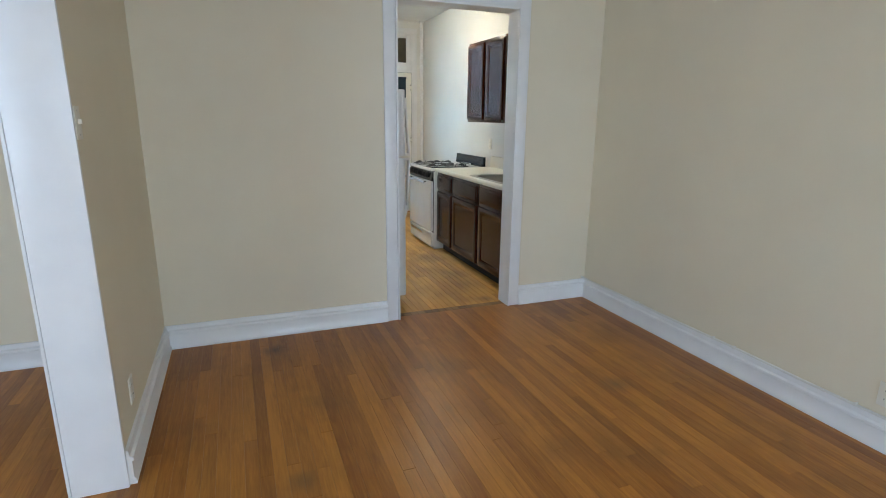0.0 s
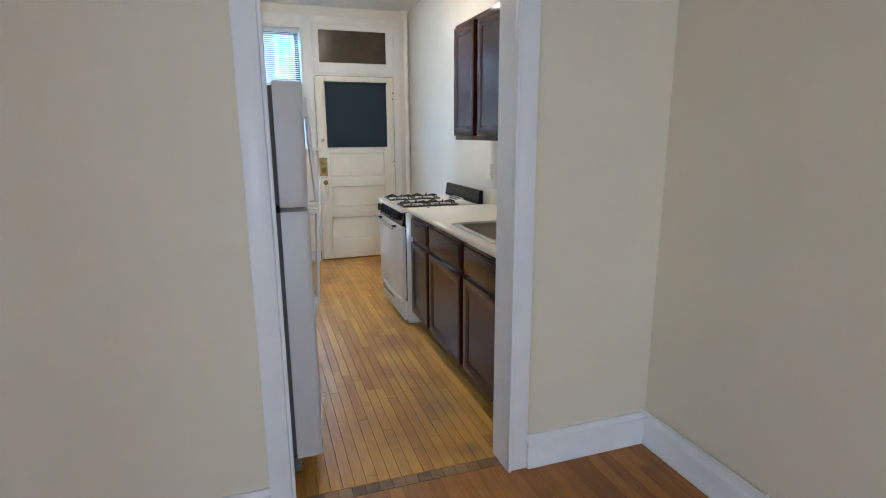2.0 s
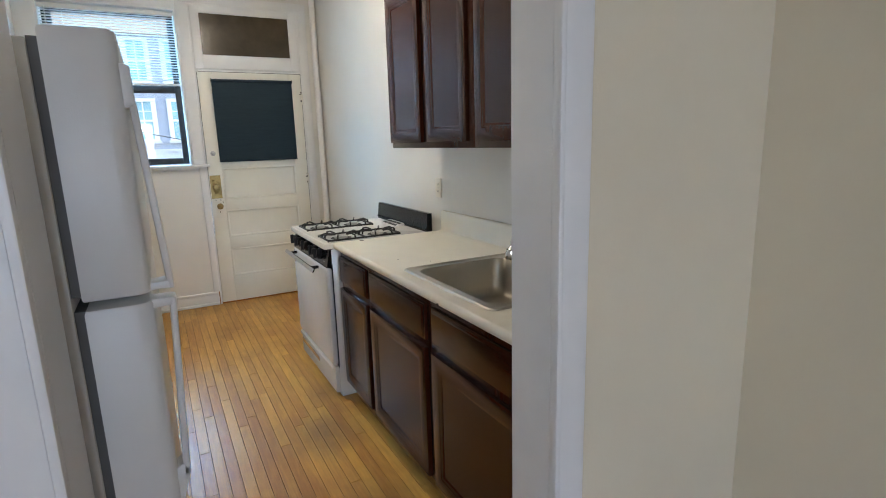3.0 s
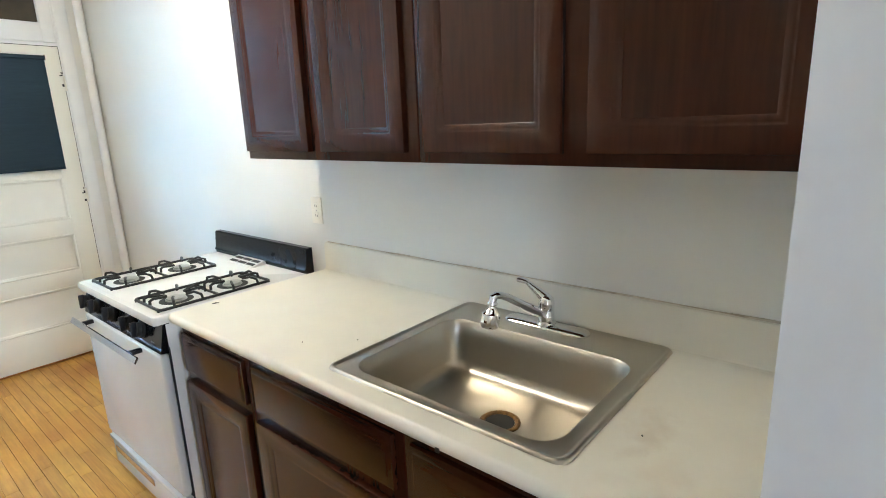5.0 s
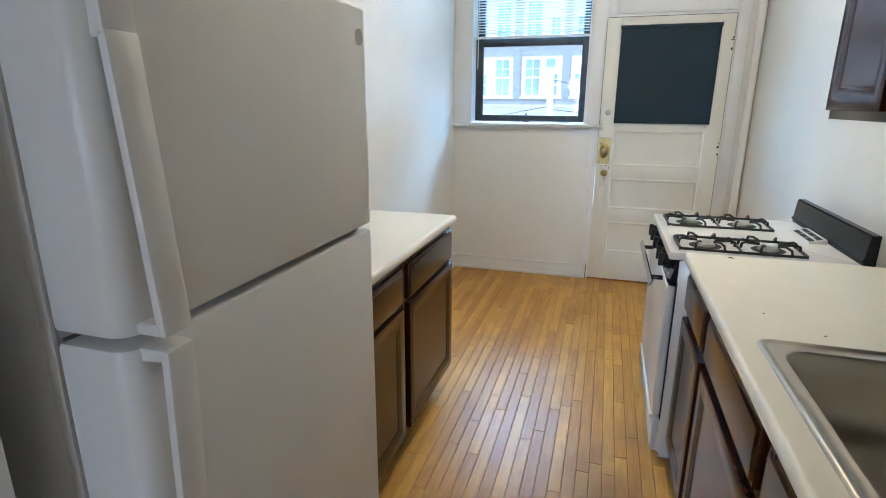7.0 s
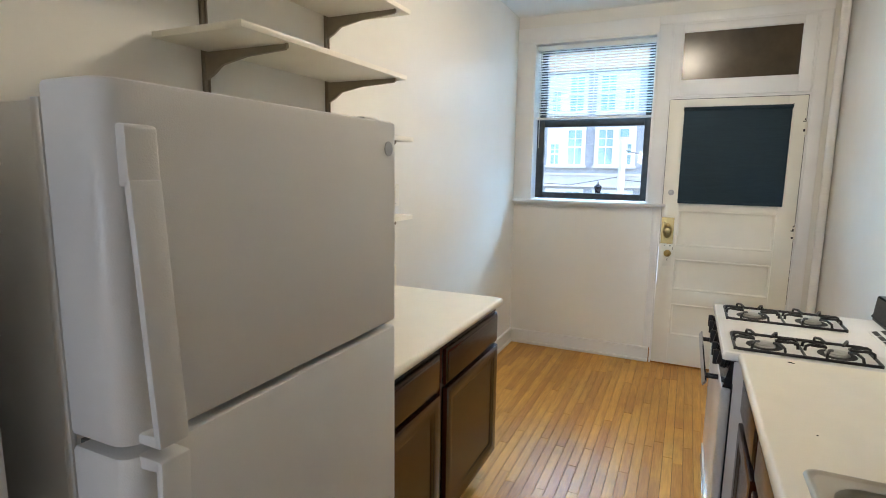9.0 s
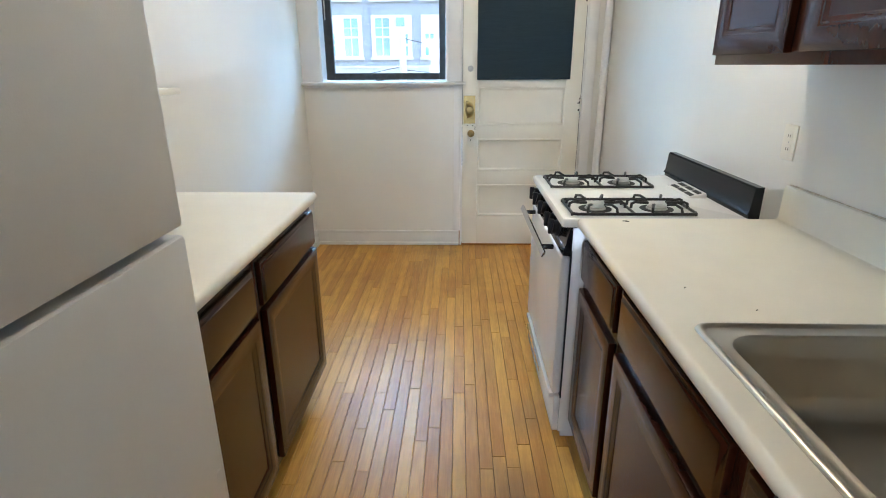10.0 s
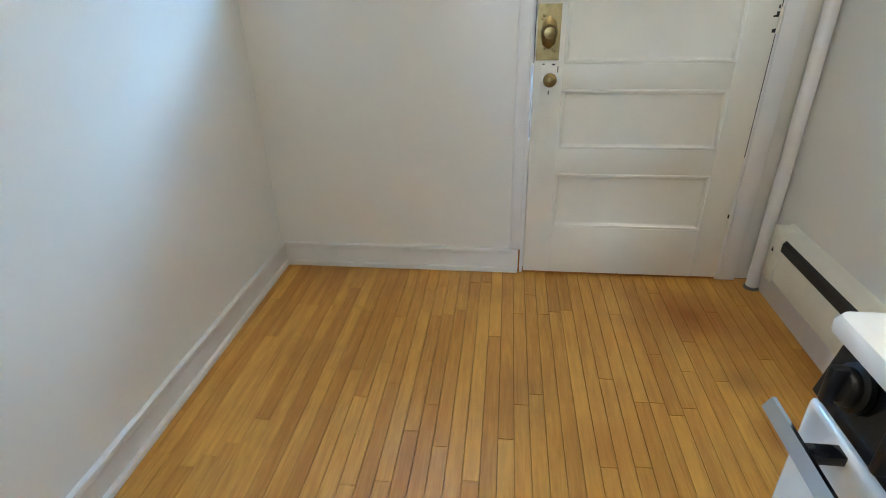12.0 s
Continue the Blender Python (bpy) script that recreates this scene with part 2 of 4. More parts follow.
SHELFWHITE = material("white_melamine_shelf", (0.78, 0.75, 0.66), 0.4, vary=0.03, vary_scale=5)
BRACKET = material("taupe_metal_bracket", (0.26, 0.22, 0.16), 0.4, 0.3, vary=0.1, vary_scale=15)
PLASTIC = material("ivory_plastic", (0.76, 0.73, 0.64), 0.35, vary=0.02)
BLIND = material("white_blind_slat", (0.80, 0.80, 0.78), 0.45, vary=0.02)
BROWNGLASS = material("brown_painted_glass", (0.055, 0.038, 0.020), 0.2, vary=0.22, vary_scale=9)
PANE = glass("clear_pane")
HEATER = material("almond_heater_enamel", (0.70, 0.68, 0.58), 0.4, vary=0.04, vary_scale=12)
# near-black: shade painted into gaps, slots and holes; also chips, crumbs, wires
SLOT = material("gap_shade_and_marks", (0.015, 0.014, 0.013), 0.7, vary=0.2)
RUST = material("rusty_drain", (0.20, 0.10, 0.025), 0.4, 0.0, vary=0.5, vary_scale=60)
LAMPGLASS = glow("lit_lamp_glass", (1.0, 0.92, 0.79), 6.1)
UPSTAND_LINE = material("upstand_dirt_and_shade", (0.56, 0.49, 0.38), 0.7, vary=0.3, vary_scale=25, bump=0.3, bump_scale=120)
CABLE = material("white_cable", (0.74, 0.73, 0.68), 0.5, vary=0.03)
BADGE = material("grey_badge", (0.42, 0.42, 0.42), 0.3, 0.5, vary=0.1)
PRINT = material("pale_print", (0.5, 0.5, 0.5), 0.5, vary=0.05)
ASPHALT = material("asphalt", (0.05, 0.05, 0.052), 0.85, vary=0.2, vary_scale=0.8, bump=0.3, bump_scale=40)
BRICK = material("grey_lilac_brick", (0.26, 0.285, 0.315), 0.85, vary=0.12, vary_scale=4, bump=0.3, bump_scale=30)
STONE = material("pale_limestone", (0.42, 0.43, 0.43), 0.8, vary=0.08, vary_scale=2)
TAN = material("tan_cornice_brick", (0.42, 0.30, 0.21), 0.8, vary=0.12, vary_scale=3)
# cyan base colour paints the sky's reflection into the opaque panes
FARGLASS = material("sky_tinted_far_glass", (0.15, 0.33, 0.38), 0.08, vary=0.4, vary_scale=0.7)
FARFRAME = material("far_white_window_frame", (0.50, 0.51, 0.52), 0.5)
KNOBBLACK = material("black_knob_plastic", (0.011, 0.011, 0.012), 0.42, vary=0.2, vary_scale=30, gloss=0.3)
# chrome with its blue reflection put into the metal's colour
HANDLE = material("blue_tinted_chrome", (0.58, 0.62, 0.68), 0.16, 1.0, vary=0.04)
GUARD = material("black_satin_enamel", (0.012, 0.013, 0.015), 0.22, vary=0.2, vary_scale=20, gloss=0.2)

# ---- building blocks ----
BASE = {}


def bx(bm, x0, x1, y0, y1, z0, z1):
    v = [bm.verts.new(c) for c in ((x0, y0, z0), (x1, y0, z0), (x1, y1, z0), (x0, y1, z0), (x0, y0, z1), (x1, y0, z1), (x1, y1, z1), (x0, y1, z1))]
    for f in ((3, 2, 1, 0), (4, 5, 6, 7), (0, 1, 5, 4), (1, 2, 6, 5), (2, 3, 7, 6), (3, 0, 4, 7)):
        bm.faces.new([v[i] for i in f])
    return bm


def box(x0, x1, y0, y1, z0, z1, r=0.0, seg=2):
    bm = bx(bmesh.new(), x0, x1, y0, y1, z0, z1)
    if r:
        bmesh.ops.bevel(bm, geom=bm.edges[:], offset=r, segments=seg, profile=0.5, affect="EDGES")
    return bm


def boxes(*sides, r=0.0):
    bm = bmesh.new()
    for s in sides:
        bx(bm, *s)
    if r:
        bmesh.ops.bevel(bm, geom=bm.edges[:], offset=r, segments=2, profile=0.5, affect="EDGES")
    return bm


def sweep(points, radius, seg=8, bm=None, flat=1.0):
    """A round bar along a line of points; radius: one number or one for each point."""
    bm = bm or bmesh.new()
    pts = [Vector(p) for p in points]
    radii = [radius] * len(pts) if isinstance(radius, (int, float)) else list(radius)
    rings, side = [], None
    for i, p in enumerate(pts):
        ahead = (pts[min(i + 1, len(pts) - 1)] - pts[max(i - 1, 0)]).normalized()
        if side is None:
            side = ahead.cross(Vector((0, 0, 1)) if abs(ahead.z) < 0.9 else Vector((1, 0, 0))).normalized()
        side = (side - ahead * side.dot(ahead)).normalized()
        up = side.cross(ahead)
        rings.append([bm.verts.new(p + (side * math.cos(a) + up * flat * math.sin(a)) * radii[i]) for a in (2 * math.pi * k / seg for k in range(seg))])
    for a, b in zip(rings, rings[1:]):
        for k in range(seg):
            bm.faces.new((a[k], a[(k + 1) % seg], b[(k + 1) % seg], b[k]))
    bm.faces.new(rings[0][::-1])
    bm.faces.new(rings[-1])
    bmesh.ops.recalc_face_normals(bm, faces=bm.faces[:])
    return bm


def lathe(centre, axis, steps, seg=24, bm=None):
    """A turned shape: steps of (distance along the axis, radius)."""
    bm = bm or bmesh.new()
    c, a = Vector(centre), Vector(axis).normalized()
    side = a.cross(Vector((0, 0, 1)) if abs(a.z) < 0.9 else Vector((1, 0, 0))).normalized()
    up = a.cross(side)
    rings = [[bm.verts.new(c + a * d + (side * math.cos(2 * math.pi * k / seg) + up * math.sin(2 * math.pi * k / seg)) * max(r, 0.0004)) for k in range(seg)] for d, r in steps]
    for p, q in zip(rings, rings[1:]):
        for k in range(seg):
            bm.faces.new((p[k], p[(k + 1) % seg], q[(k + 1) % seg], q[k]))
    bm.faces.new(rings[0][::-1])
    bm.faces.new(rings[-1])
    bmesh.ops.recalc_face_normals(bm, faces=bm.faces[:])
    return bm


def prism(outline, axis, a0, a1, bm=None):
    """A constant profile run along x, y or z. The outline is in the other two axes, in xyz order."""
    bm = bm or bmesh.new()
    k = "xyz".index(axis)

    def at(p, a):
        q = list(p)
        q.insert(k, a)
        return bm.verts.new(q)
    one, two = [at(p, a0) for p in outline], [at(p, a1) for p in outline]
    n = len(outline)
    for i in range(n):
        bm.faces.new((one[i], one[(i + 1) % n], two[(i + 1) % n], two[i]))
    bm.faces.new(one[::-1])
    bm.faces.new(two)
    bmesh.ops.recalc_face_normals(bm, faces=bm.faces[:])
    return bm


def loop(x0, x1, y0, y1, z, r, seg=6):
    """A rounded rectangle as a list of points, anticlockwise."""
    out = []
    for cx, cy, start in ((x1 - r, y1 - r, 0), (x0 + r, y1 - r, 90), (x0 + r, y0 + r, 180), (x1 - r, y0 + r, 270)):
        out += [(cx + r * math.cos(radians(start + 90 * k / seg)), cy + r * math.sin(radians(start + 90 * k / seg)), z) for k in range(seg + 1)]
    return out


def loft(loops, cap_first=False, cap_last=True):
    bm = bmesh.new()
    rings = [[bm.verts.new(p) for p in l] for l in loops]
    for a, b in zip(rings, rings[1:]):
        n = len(a)
        for k in range(n):
            bm.faces.new((a[k], a[(k + 1) % n], b[(k + 1) % n], b[k]))
    if cap_first:
        bm.faces.new(rings[0][::-1])
    if cap_last:
        bm.faces.new(rings[-1])
    bmesh.ops.recalc_face_normals(bm, faces=bm.faces[:])
    return bm


def to_mesh(name, bm, mat, offset=Vector()):
    mesh = bpy.data.meshes.new(name)
    for v in bm.verts:
        v.co -= offset
    for f in bm.faces:
        f.smooth = True
    bm.to_mesh(mesh)
    bm.free()
    mesh.set_sharp_from_angle(angle=radians(38))
    mesh.materials.append(mat)
    return mesh


def thing(name, at, label, category, group=""):
    ob = new(name)
    ob.empty_display_size = 0.05
    ob.location = at
    BASE[ob] = Vector(at)
    return tagged(ob, label, category, group)


def part(name, bm, mat, parent, label=""):
    """One mesh under a thing or a part; the bmesh is in world places."""
    ob = new(name, to_mesh(name, bm, mat, BASE[parent]))
    ob.parent = parent
    BASE[ob] = BASE[parent]
    return tagged(ob, label)


def solo(name, bm, mat, label, category, kind="", group=""):
    """One mesh with no parts, its origin at its base."""
    xs, zs = [v.co for v in bm.verts], min(v.co.z for v in bm.verts)
    at = Vector((sum(c.x for c in xs) / len(xs), sum(c.y for c in xs) / len(xs), zs))
    ob = new(name, to_mesh(name, bm, mat, at))
    ob.location = at
    BASE[ob] = at
    return tagged(ob, label, category, group, kind)


def structure(name, bm, mat, label, category):
    ob = new(name, to_mesh(name, bm, mat))
    BASE[ob] = Vector()
    return tagged(ob, label, category, kind="structure")


def wall_x(y0, y1, x0, x1, z0, z1, holes=()):
    """A wall that runs along x, with openings (x0, x1, z0, z1)."""
    bm, xs = bmesh.new(), x0
    for a, b, lo, hi in sorted(holes):
        bx(bm, xs, a, y0, y1, z0, z1)
        if lo > z0:
            bx(bm, a, b, y0, y1, z0, lo)
        if hi < z1:
            bx(bm, a, b, y0, y1, hi, z1)
        xs = b
    return bx(bm, xs, x1, y0, y1, z0, z1)


# ---- the large structure ----
NORTH, SOUTH_K, BACK = 2.798, 2.925, 7.18
LEFT_K, RIGHT_K, RIGHT_L = 0.292, 2.590, 2.550
CEIL_L, CEIL_K = 2.86, 2.826

structure("wall_living_north", wall_x(NORTH, 2.86, -3.5, 2.70, 0, CEIL_L, [(0.898, 1.836, 0, 2.225)]), CREAM, "cream painted plaster wall with the kitchen doorway", "wall")
structure("wall_kitchen_south", wall_x(2.86, SOUTH_K, 0.19, 2.70, 0, CEIL_L, [(0.898, 1.836, 0, 2.225)]), KITCHEN, "white painted kitchen wall beside the doorway", "wall")
structure("wall_living_east", box(RIGHT_L, 2.70, -4.73, NORTH, 0, CEIL_L), CREAM, "cream painted plaster wall of the living room", "wall")
structure("wall_living_west", boxes((-3.62, -3.5, -4.73, -2.4, 0, CEIL_L), (-3.62, -3.5, -1.0, 2.86, 0, CEIL_L), (-3.62, -3.5, -2.4, -1.0, 0, 0.75), (-3.62, -3.5, -2.4, -1.0, 2.2, CEIL_L)), CREAM, "cream painted plaster wall of the side room with an assumed window", "wall")
structure("wall_living_south", wall_x(-4.73, -4.60, -3.5, RIGHT_L, 0, CEIL_L, [(0.20, 1.20, 0.75, 2.2)]), CREAM, "cream painted plaster wall with an assumed window", "wall")
structure("wall_partition", box(-0.836, -0.645, 1.403, NORTH, 0, CEIL_L), CREAM, "short cream painted partition wall", "wall")
structure("wall_kitchen_west", box(0.19, LEFT_K, SOUTH_K, 7.42, 0, CEIL_L), KITCHEN, "glossy white painted kitchen wall behind the refrigerator", "wall")
structure("wall_kitchen_east", box(RIGHT_K, 2.70, SOUTH_K, 7.42, 0, CEIL_L), KITCHEN, "glossy white painted kitchen wall behind the sink", "wall")
structure("wall_kitchen_north", wall_x(BACK, 7.42, LEFT_K, RIGHT_K, 0, CEIL_L, [(0.432, 1.402, 1.29, 2.610), (1.495, 2.425, 0, 2.66)]), KITCHEN, "white painted kitchen wall with window and back door", "wall")
structure("ceiling_living", box(-3.62, 2.70, -4.73, 2.86, CEIL_L, 2.99), CEIL, "white painted living room ceiling", "ceiling")
structure("ceiling_kitchen", box(LEFT_K, RIGHT_K, SOUTH_K, BACK, CEIL_K, CEIL_L - 0.002), CEIL, "white painted kitchen ceiling", "ceiling")
structure("roof", box(-3.62, 2.70, 2.861, 7.42, CEIL_L, 2.99), CEIL, "plain slab over the kitchen", "ceiling")
structure("subfloor", box(-3.62, 2.70, -4.73, 7.60, -0.10, -0.018), SUBFLOOR, "dark boards under the floor", "floor")

# partition end, cased in white boards
structure("trim_partition_end", boxes((-0.838, -0.640, 1.385, 1.403, 0, CEIL_L), (-0.850, -0.838, 1.382, 1.45, 0, CEIL_L), r=0.003), TRIM, "white painted casing on the partition's end", "trim")

# doorway to the kitchen: lining and casings
structure("door_1", boxes((0.898, 0.916, 2.797, 2.971, 0, 2.21), (1.813, 1.836, 2.797, 2.941, 0, 2.21), (0.898, 1.836, 2.797, 2.941, 2.21, 2.225)), TRIM, "white painted open doorway lining", "doorway")


def casing_x(name, y_wall, out, x0, x1, top, width, label):
    """Flat casing boards with a raised bead along the opening, round an opening in a wall along x. out: -1 or 1."""
    bm = bmesh.new()
    d, b = 0.018 * out, 0.027 * out
    for a, c in ((x0 - width, x0 - 0.013), (x1 + 0.013, x1 + width)):
        bx(bm, a, c, *sorted((y_wall, y_wall + d)), 0, top + width)
    bx(bm, x0 - 0.013, x1 + 0.013, *sorted((y_wall, y_wall + d)), top + 0.013, top + width)
    for a, c in ((x0 - 0.012, x0 + 0.002), (x1 - 0.002, x1 + 0.012)):
        bx(bm, a, c, *sorted((y_wall, y_wall + b)), 0, top + 0.012)
    bx(bm, x0 + 0.003, x1 - 0.003, *sorted((y_wall, y_wall + b)), top - 0.002, top + 0.012)
    bmesh.ops.bevel(bm, geom=bm.edges[:], offset=0.003, segments=2, profile=0.5, affect="EDGES")
    return structure(name, bm, TRIM, label, "trim")


casing_x("trim_doorway_living", NORTH, -1, 0.914, 1.815, 2.212, 0.092, "white painted door casing with a thin bead")
structure("trim_doorway_kitchen", boxes((0.81, 0.898, SOUTH_K, 2.970, 0, 2.31), (1.836, 1.895, SOUTH_K, 2.940, 0, 2.31), (0.898, 1.836, SOUTH_K, 2.940, 2.225, 2.31)), TRIM, "white painted door casing on the kitchen side", "trim")


def base_outline(face, out, height=0.155):
    """Profile of a tall skirting with a shoe, a flat and a moulded cap. face: the wall's plane; out: towards the room."""
    d = (0.0, 0.030, 0.030, 0.022, 0.022, 0.030, 0.028, 0.016, 0.012, 0.0)
    h = (0.0, 0.0, 0.020, 0.032, height - 0.052, height - 0.046, height - 0.034, height - 0.026, height, height)
    return [(face + out * a, b) for a, b in zip(d, h)]


structure("baseboard_living_north_east", prism(base_outline(NORTH, -1), "x", 1.908, RIGHT_L), TRIM, "tall white moulded baseboard", "baseboard")
structure("baseboard_living_north_west", prism(base_outline(NORTH, -1), "x", -0.645, 0.821), TRIM, "tall white moulded baseboard", "baseboard")
structure("baseboard_side_room", prism(base_outline(NORTH, -1), "x", -3.5, -0.836), TRIM, "tall white moulded baseboard", "baseboard")
structure("baseboard_living_east", prism(base_outline(RIGHT_L, -1, 0.15), "y", -4.6, NORTH - 0.028), TRIM, "tall white moulded baseboard with a cable on it", "baseboard")
structure("baseboard_partition", prism(base_outline(-0.645, 1), "y", 1.406, NORTH - 0.028), TRIM, "tall white moulded baseboard", "baseboard")
structure("baseboard_kitchen_north", boxes((LEFT_K + 0.018, 1.486, BACK - 0.014, BACK, 0.0, 0.105), (LEFT_K + 0.018, 1.486, BACK - 0.022, BACK, 0.100, 0.124), (LEFT_K + 0.018, 1.486, BACK - 0.030, BACK, 0, 0.024), r=0.003), TRIM, "white painted kitchen baseboard", "baseboard")
structure("baseboard_kitchen_west", boxes((LEFT_K, LEFT_K + 0.014, 5.05, BACK, 0.0, 0.105), (LEFT_K, LEFT_K + 0.022, 5.05, BACK, 0.100, 0.124), (LEFT_K, LEFT_K + 0.030, 5.05, BACK, 0, 0.024), r=0.003), TRIM, "white painted kitchen baseboard with a gap", "baseboard")
structure("baseboard_kitchen_east", boxes((RIGHT_K - 0.014, RIGHT_K, 5.49, BACK, 0.0, 0.13), r=0.003), TRIM, "white painted kitchen baseboard under the heater", "baseboard")

# frame round the back door, transom and window
CF = BACK - 0.022
structure("trim_back_door", boxes((2.425, 2.50, CF, BACK, 0, 2.66), (1.403, 1.495, CF, BACK, 1.306, 2.66), (1.445, 1.495, CF, BACK, 0.125, 1.283), (1.403, 2.50, CF, BACK, 2.66, 2.725), r=0.004), TRIM, "white painted frame round the back door", "trim")
structure("door_frame_back", boxes((1.495, 1.508, CF + 0.004, 7.40, 0, 2.66), (2.412, 2.425, CF + 0.004, 7.40, 0, 2.66), (1.508, 2.412, CF + 0.004, 7.40, 2.645, 2.66), (1.508, 2.412, CF + 0.006, 7.38, 2.105, 2.125), (1.508, 1.530, 7.194, 7.215, 0, 0.66), (1.508, 1.530, 7.194, 7.215, 0.97, 2.105), (2.395, 2.412, 7.194, 7.215, 0, 2.105)), TRIM, "white painted back door lining", "door frame")
structure("trim_window", boxes((LEFT_K, 0.432, CF, BACK, 1.305, 2.610), (LEFT_K, 1.403, CF, BACK, 2.610, 2.725), r=0.004), TRIM, "white painted window casing", "trim")
structure("trim_bare_foot", box(1.488, 1.507, BACK - 0.012, BACK + 0.02, 0, 0.124), REDOAK, "bare reddish wood at the door frame's foot", "trim")

# ---- kitchen: cabinets and worktops ----
def framed_front(x, out, y0, y1, z0, z1, thick=0.019, frame=0.055, dip=0.008):
    """The frame of a recessed-panel door; returns frame and panel. x: the plane behind it; out: the way it faces along x."""
    f = x + out * thick

    def rect(at, inset):
        return [(at, y0 + inset, z0 + inset), (at, y1 - inset, z0 + inset), (at, y1 - inset, z1 - inset), (at, y0 + inset, z1 - inset)]
    rim = loft([rect(x, 0), rect(f - out * 0.006, 0), rect(f - out * 0.0015, 0.0015), rect(f, 0.005), rect(f, frame - 0.004), rect(f - out * 0.0018, frame - 0.001), rect(f - out * 0.0022, frame + 0.004), rect(f - out * (dip - 0.001), frame + 0.015), rect(f - out * (dip + 0.001), frame + 0.017), rect(x, frame + 0.017)], cap_last=False)
    i = frame + 0.016
    panel = box(*sorted((x + out * 0.001, f - out * dip)), y0 + i, y1 - i, z0 + i, z1 - i)
    return rim, panel


def slab_front(x, out, y0, y1, z0, z1, thick=0.019):
    """A drawer front with a moulded edge all round."""
    f = x + out * thick

    def rect(at, inset):
        return [(at, y0 + inset, z0 + inset), (at, y1 - inset, z0 + inset), (at, y1 - inset, z1 - inset), (at, y0 + inset, z1 - inset)]
    return loft([rect(x, 0), rect(f - out * 0.010, 0), rect(f - out * 0.007, 0.002), rect(f - out * 0.006, 0.008), rect(f - out * 0.001, 0.013), rect(f, 0.017)], cap_first=True)


def base_cabinet(y0, y1, face, out, wall, fronts, drawer_z, door_z, label, group, top=0.882, kick=0.10):
    """A floor unit: carcass, toe board, one drawer front over one door. fronts: y of the fronts' edges."""
    ob = thing("base_cabinet", ((face + wall) / 2, (y0 + y1) / 2, 0), label, "cabinet", group)
    part("carcass", box(*sorted((face - out * 0.019, wall)), y0 + 0.001, y1 - 0.001, kick, 0.70), ESPRESSO, ob)
    part("face_frame", box(*sorted((face, face - out * 0.0185)), y0 + 0.001, y1 - 0.001, kick, top, 0.001), ESPRESSO, ob)
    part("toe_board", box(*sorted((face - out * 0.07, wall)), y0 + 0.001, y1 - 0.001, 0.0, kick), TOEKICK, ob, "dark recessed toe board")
    part("drawer_front", slab_front(face, out, *fronts, *drawer_z), ESPRESSO_ALONG, ob)
    rim, panel = framed_front(face, out, *fronts, *door_z)
    door = part("door", rim, ESPRESSO, ob)
    part("panel", panel, ESPRESSO, door)
    return ob


E_LABEL = "dark espresso oak base cabinet, drawer over door,"
for y0, y1, fronts in ((4.280, 4.720, (4.306, 4.706)), (3.634, 4.278, (3.662, 4.254)), (2.943, 3.632, (2.970, 3.606))):
    base_cabinet(y0, y1, 1.935, -1, RIGHT_K, fronts, (0.702, 0.848), (0.112, 0.668), E_LABEL + (" under the sink" if y0 < 4.0 else " by the stove"), "base cabinets")
for y0, y1, fronts in ((4.402, 5.048, (4.432, 5.040)), (3.760, 4.400, (3.775, 4.372))):
    base_cabinet(y0, y1, 0.872, 1, LEFT_K, fronts, (0.720, 0.863), (0.142, 0.704), E_LABEL + " by the refrigerator", "base cabinets", 0.893, 0.118)


def wall_cabinet(y0, y1, doors):
    ob = thing("wall_cabinet", (2.44, (y0 + y1) / 2, 1.419), "dark espresso-stained oak wall cabinet with two panel doors", "cabinet", "wall cabinets")
    part("carcass", box(2.296, RIGHT_K, y0 + 0.001, y1 - 0.001, 1.419, 2.226, 0.0015), ESPRESSO, ob)
    for a, b in doors:
        rim, panel = framed_front(2.296, -1, a, b, 1.447, 2.202)
        door = part("door", rim, ESPRESSO, ob)
        part("panel", panel, ESPRESSO, door)
    return ob


wall_cabinet(3.878, 4.758, [(4.359, 4.744), (3.918, 4.296)])
wall_cabinet(2.943, 3.876, [(3.439, 3.846), (2.965, 3.379)])


def worktop_outline(front, wall, out, top=0.915):
    """Section of a rolled laminate top with an upstand. out: the way its front faces along x."""
    pts = [(wall, top - 0.038), (front - out * 0.012, top - 0.038)]
    pts += [(front - out * (0.016 - 0.016 * math.cos(radians(a))), top - 0.019 + 0.019 * math.sin(radians(a))) for a in range(-75, 91, 15)]
    return pts + [(wall, top)]


def upstand_outline(wall, out, top=0.915):
    return [(wall, top), (wall + out * 0.030, top), (wall + out * 0.022, top + 0.003), (wall + out * 0.017, top + 0.012), (wall + out * 0.016, top + 0.105), (wall + out * 0.012, top + 0.116), (wall + out * 0.005, top + 0.120), (wall, top + 0.120)]


worktop = thing("worktop", (2.23, 3.83, 0.877), "cream laminate worktop with rolled edge and upstand, sink let in", "worktop")
o = worktop_outline(1.897, RIGHT_K, -1)
bm = prism(o, "y", 2.946, 3.275)
prism(o, "y", 3.915, 4.722, bm)
front_strip = [p for p in o if p[0] < 1.95] + [(1.98, 0.915), (1.98, 0.877)]
prism(front_strip, "y", 3.275, 3.915, bm)
back_strip = [(RIGHT_K, 0.877), (2.555, 0.877), (2.555, 0.915), (RIGHT_K, 0.915)]
prism(back_strip, "y", 3.275, 3.915, bm)
part("top", bm, LAMINATE, worktop)
part("upstand", prism(upstand_outline(RIGHT_K, -1), "y", 2.946, 4.722), LAMINATE, worktop)

worktop_side = thing("worktop", (0.60, 4.41, 0.894), "cream laminate worktop with rolled edge beside the refrigerator", "worktop")
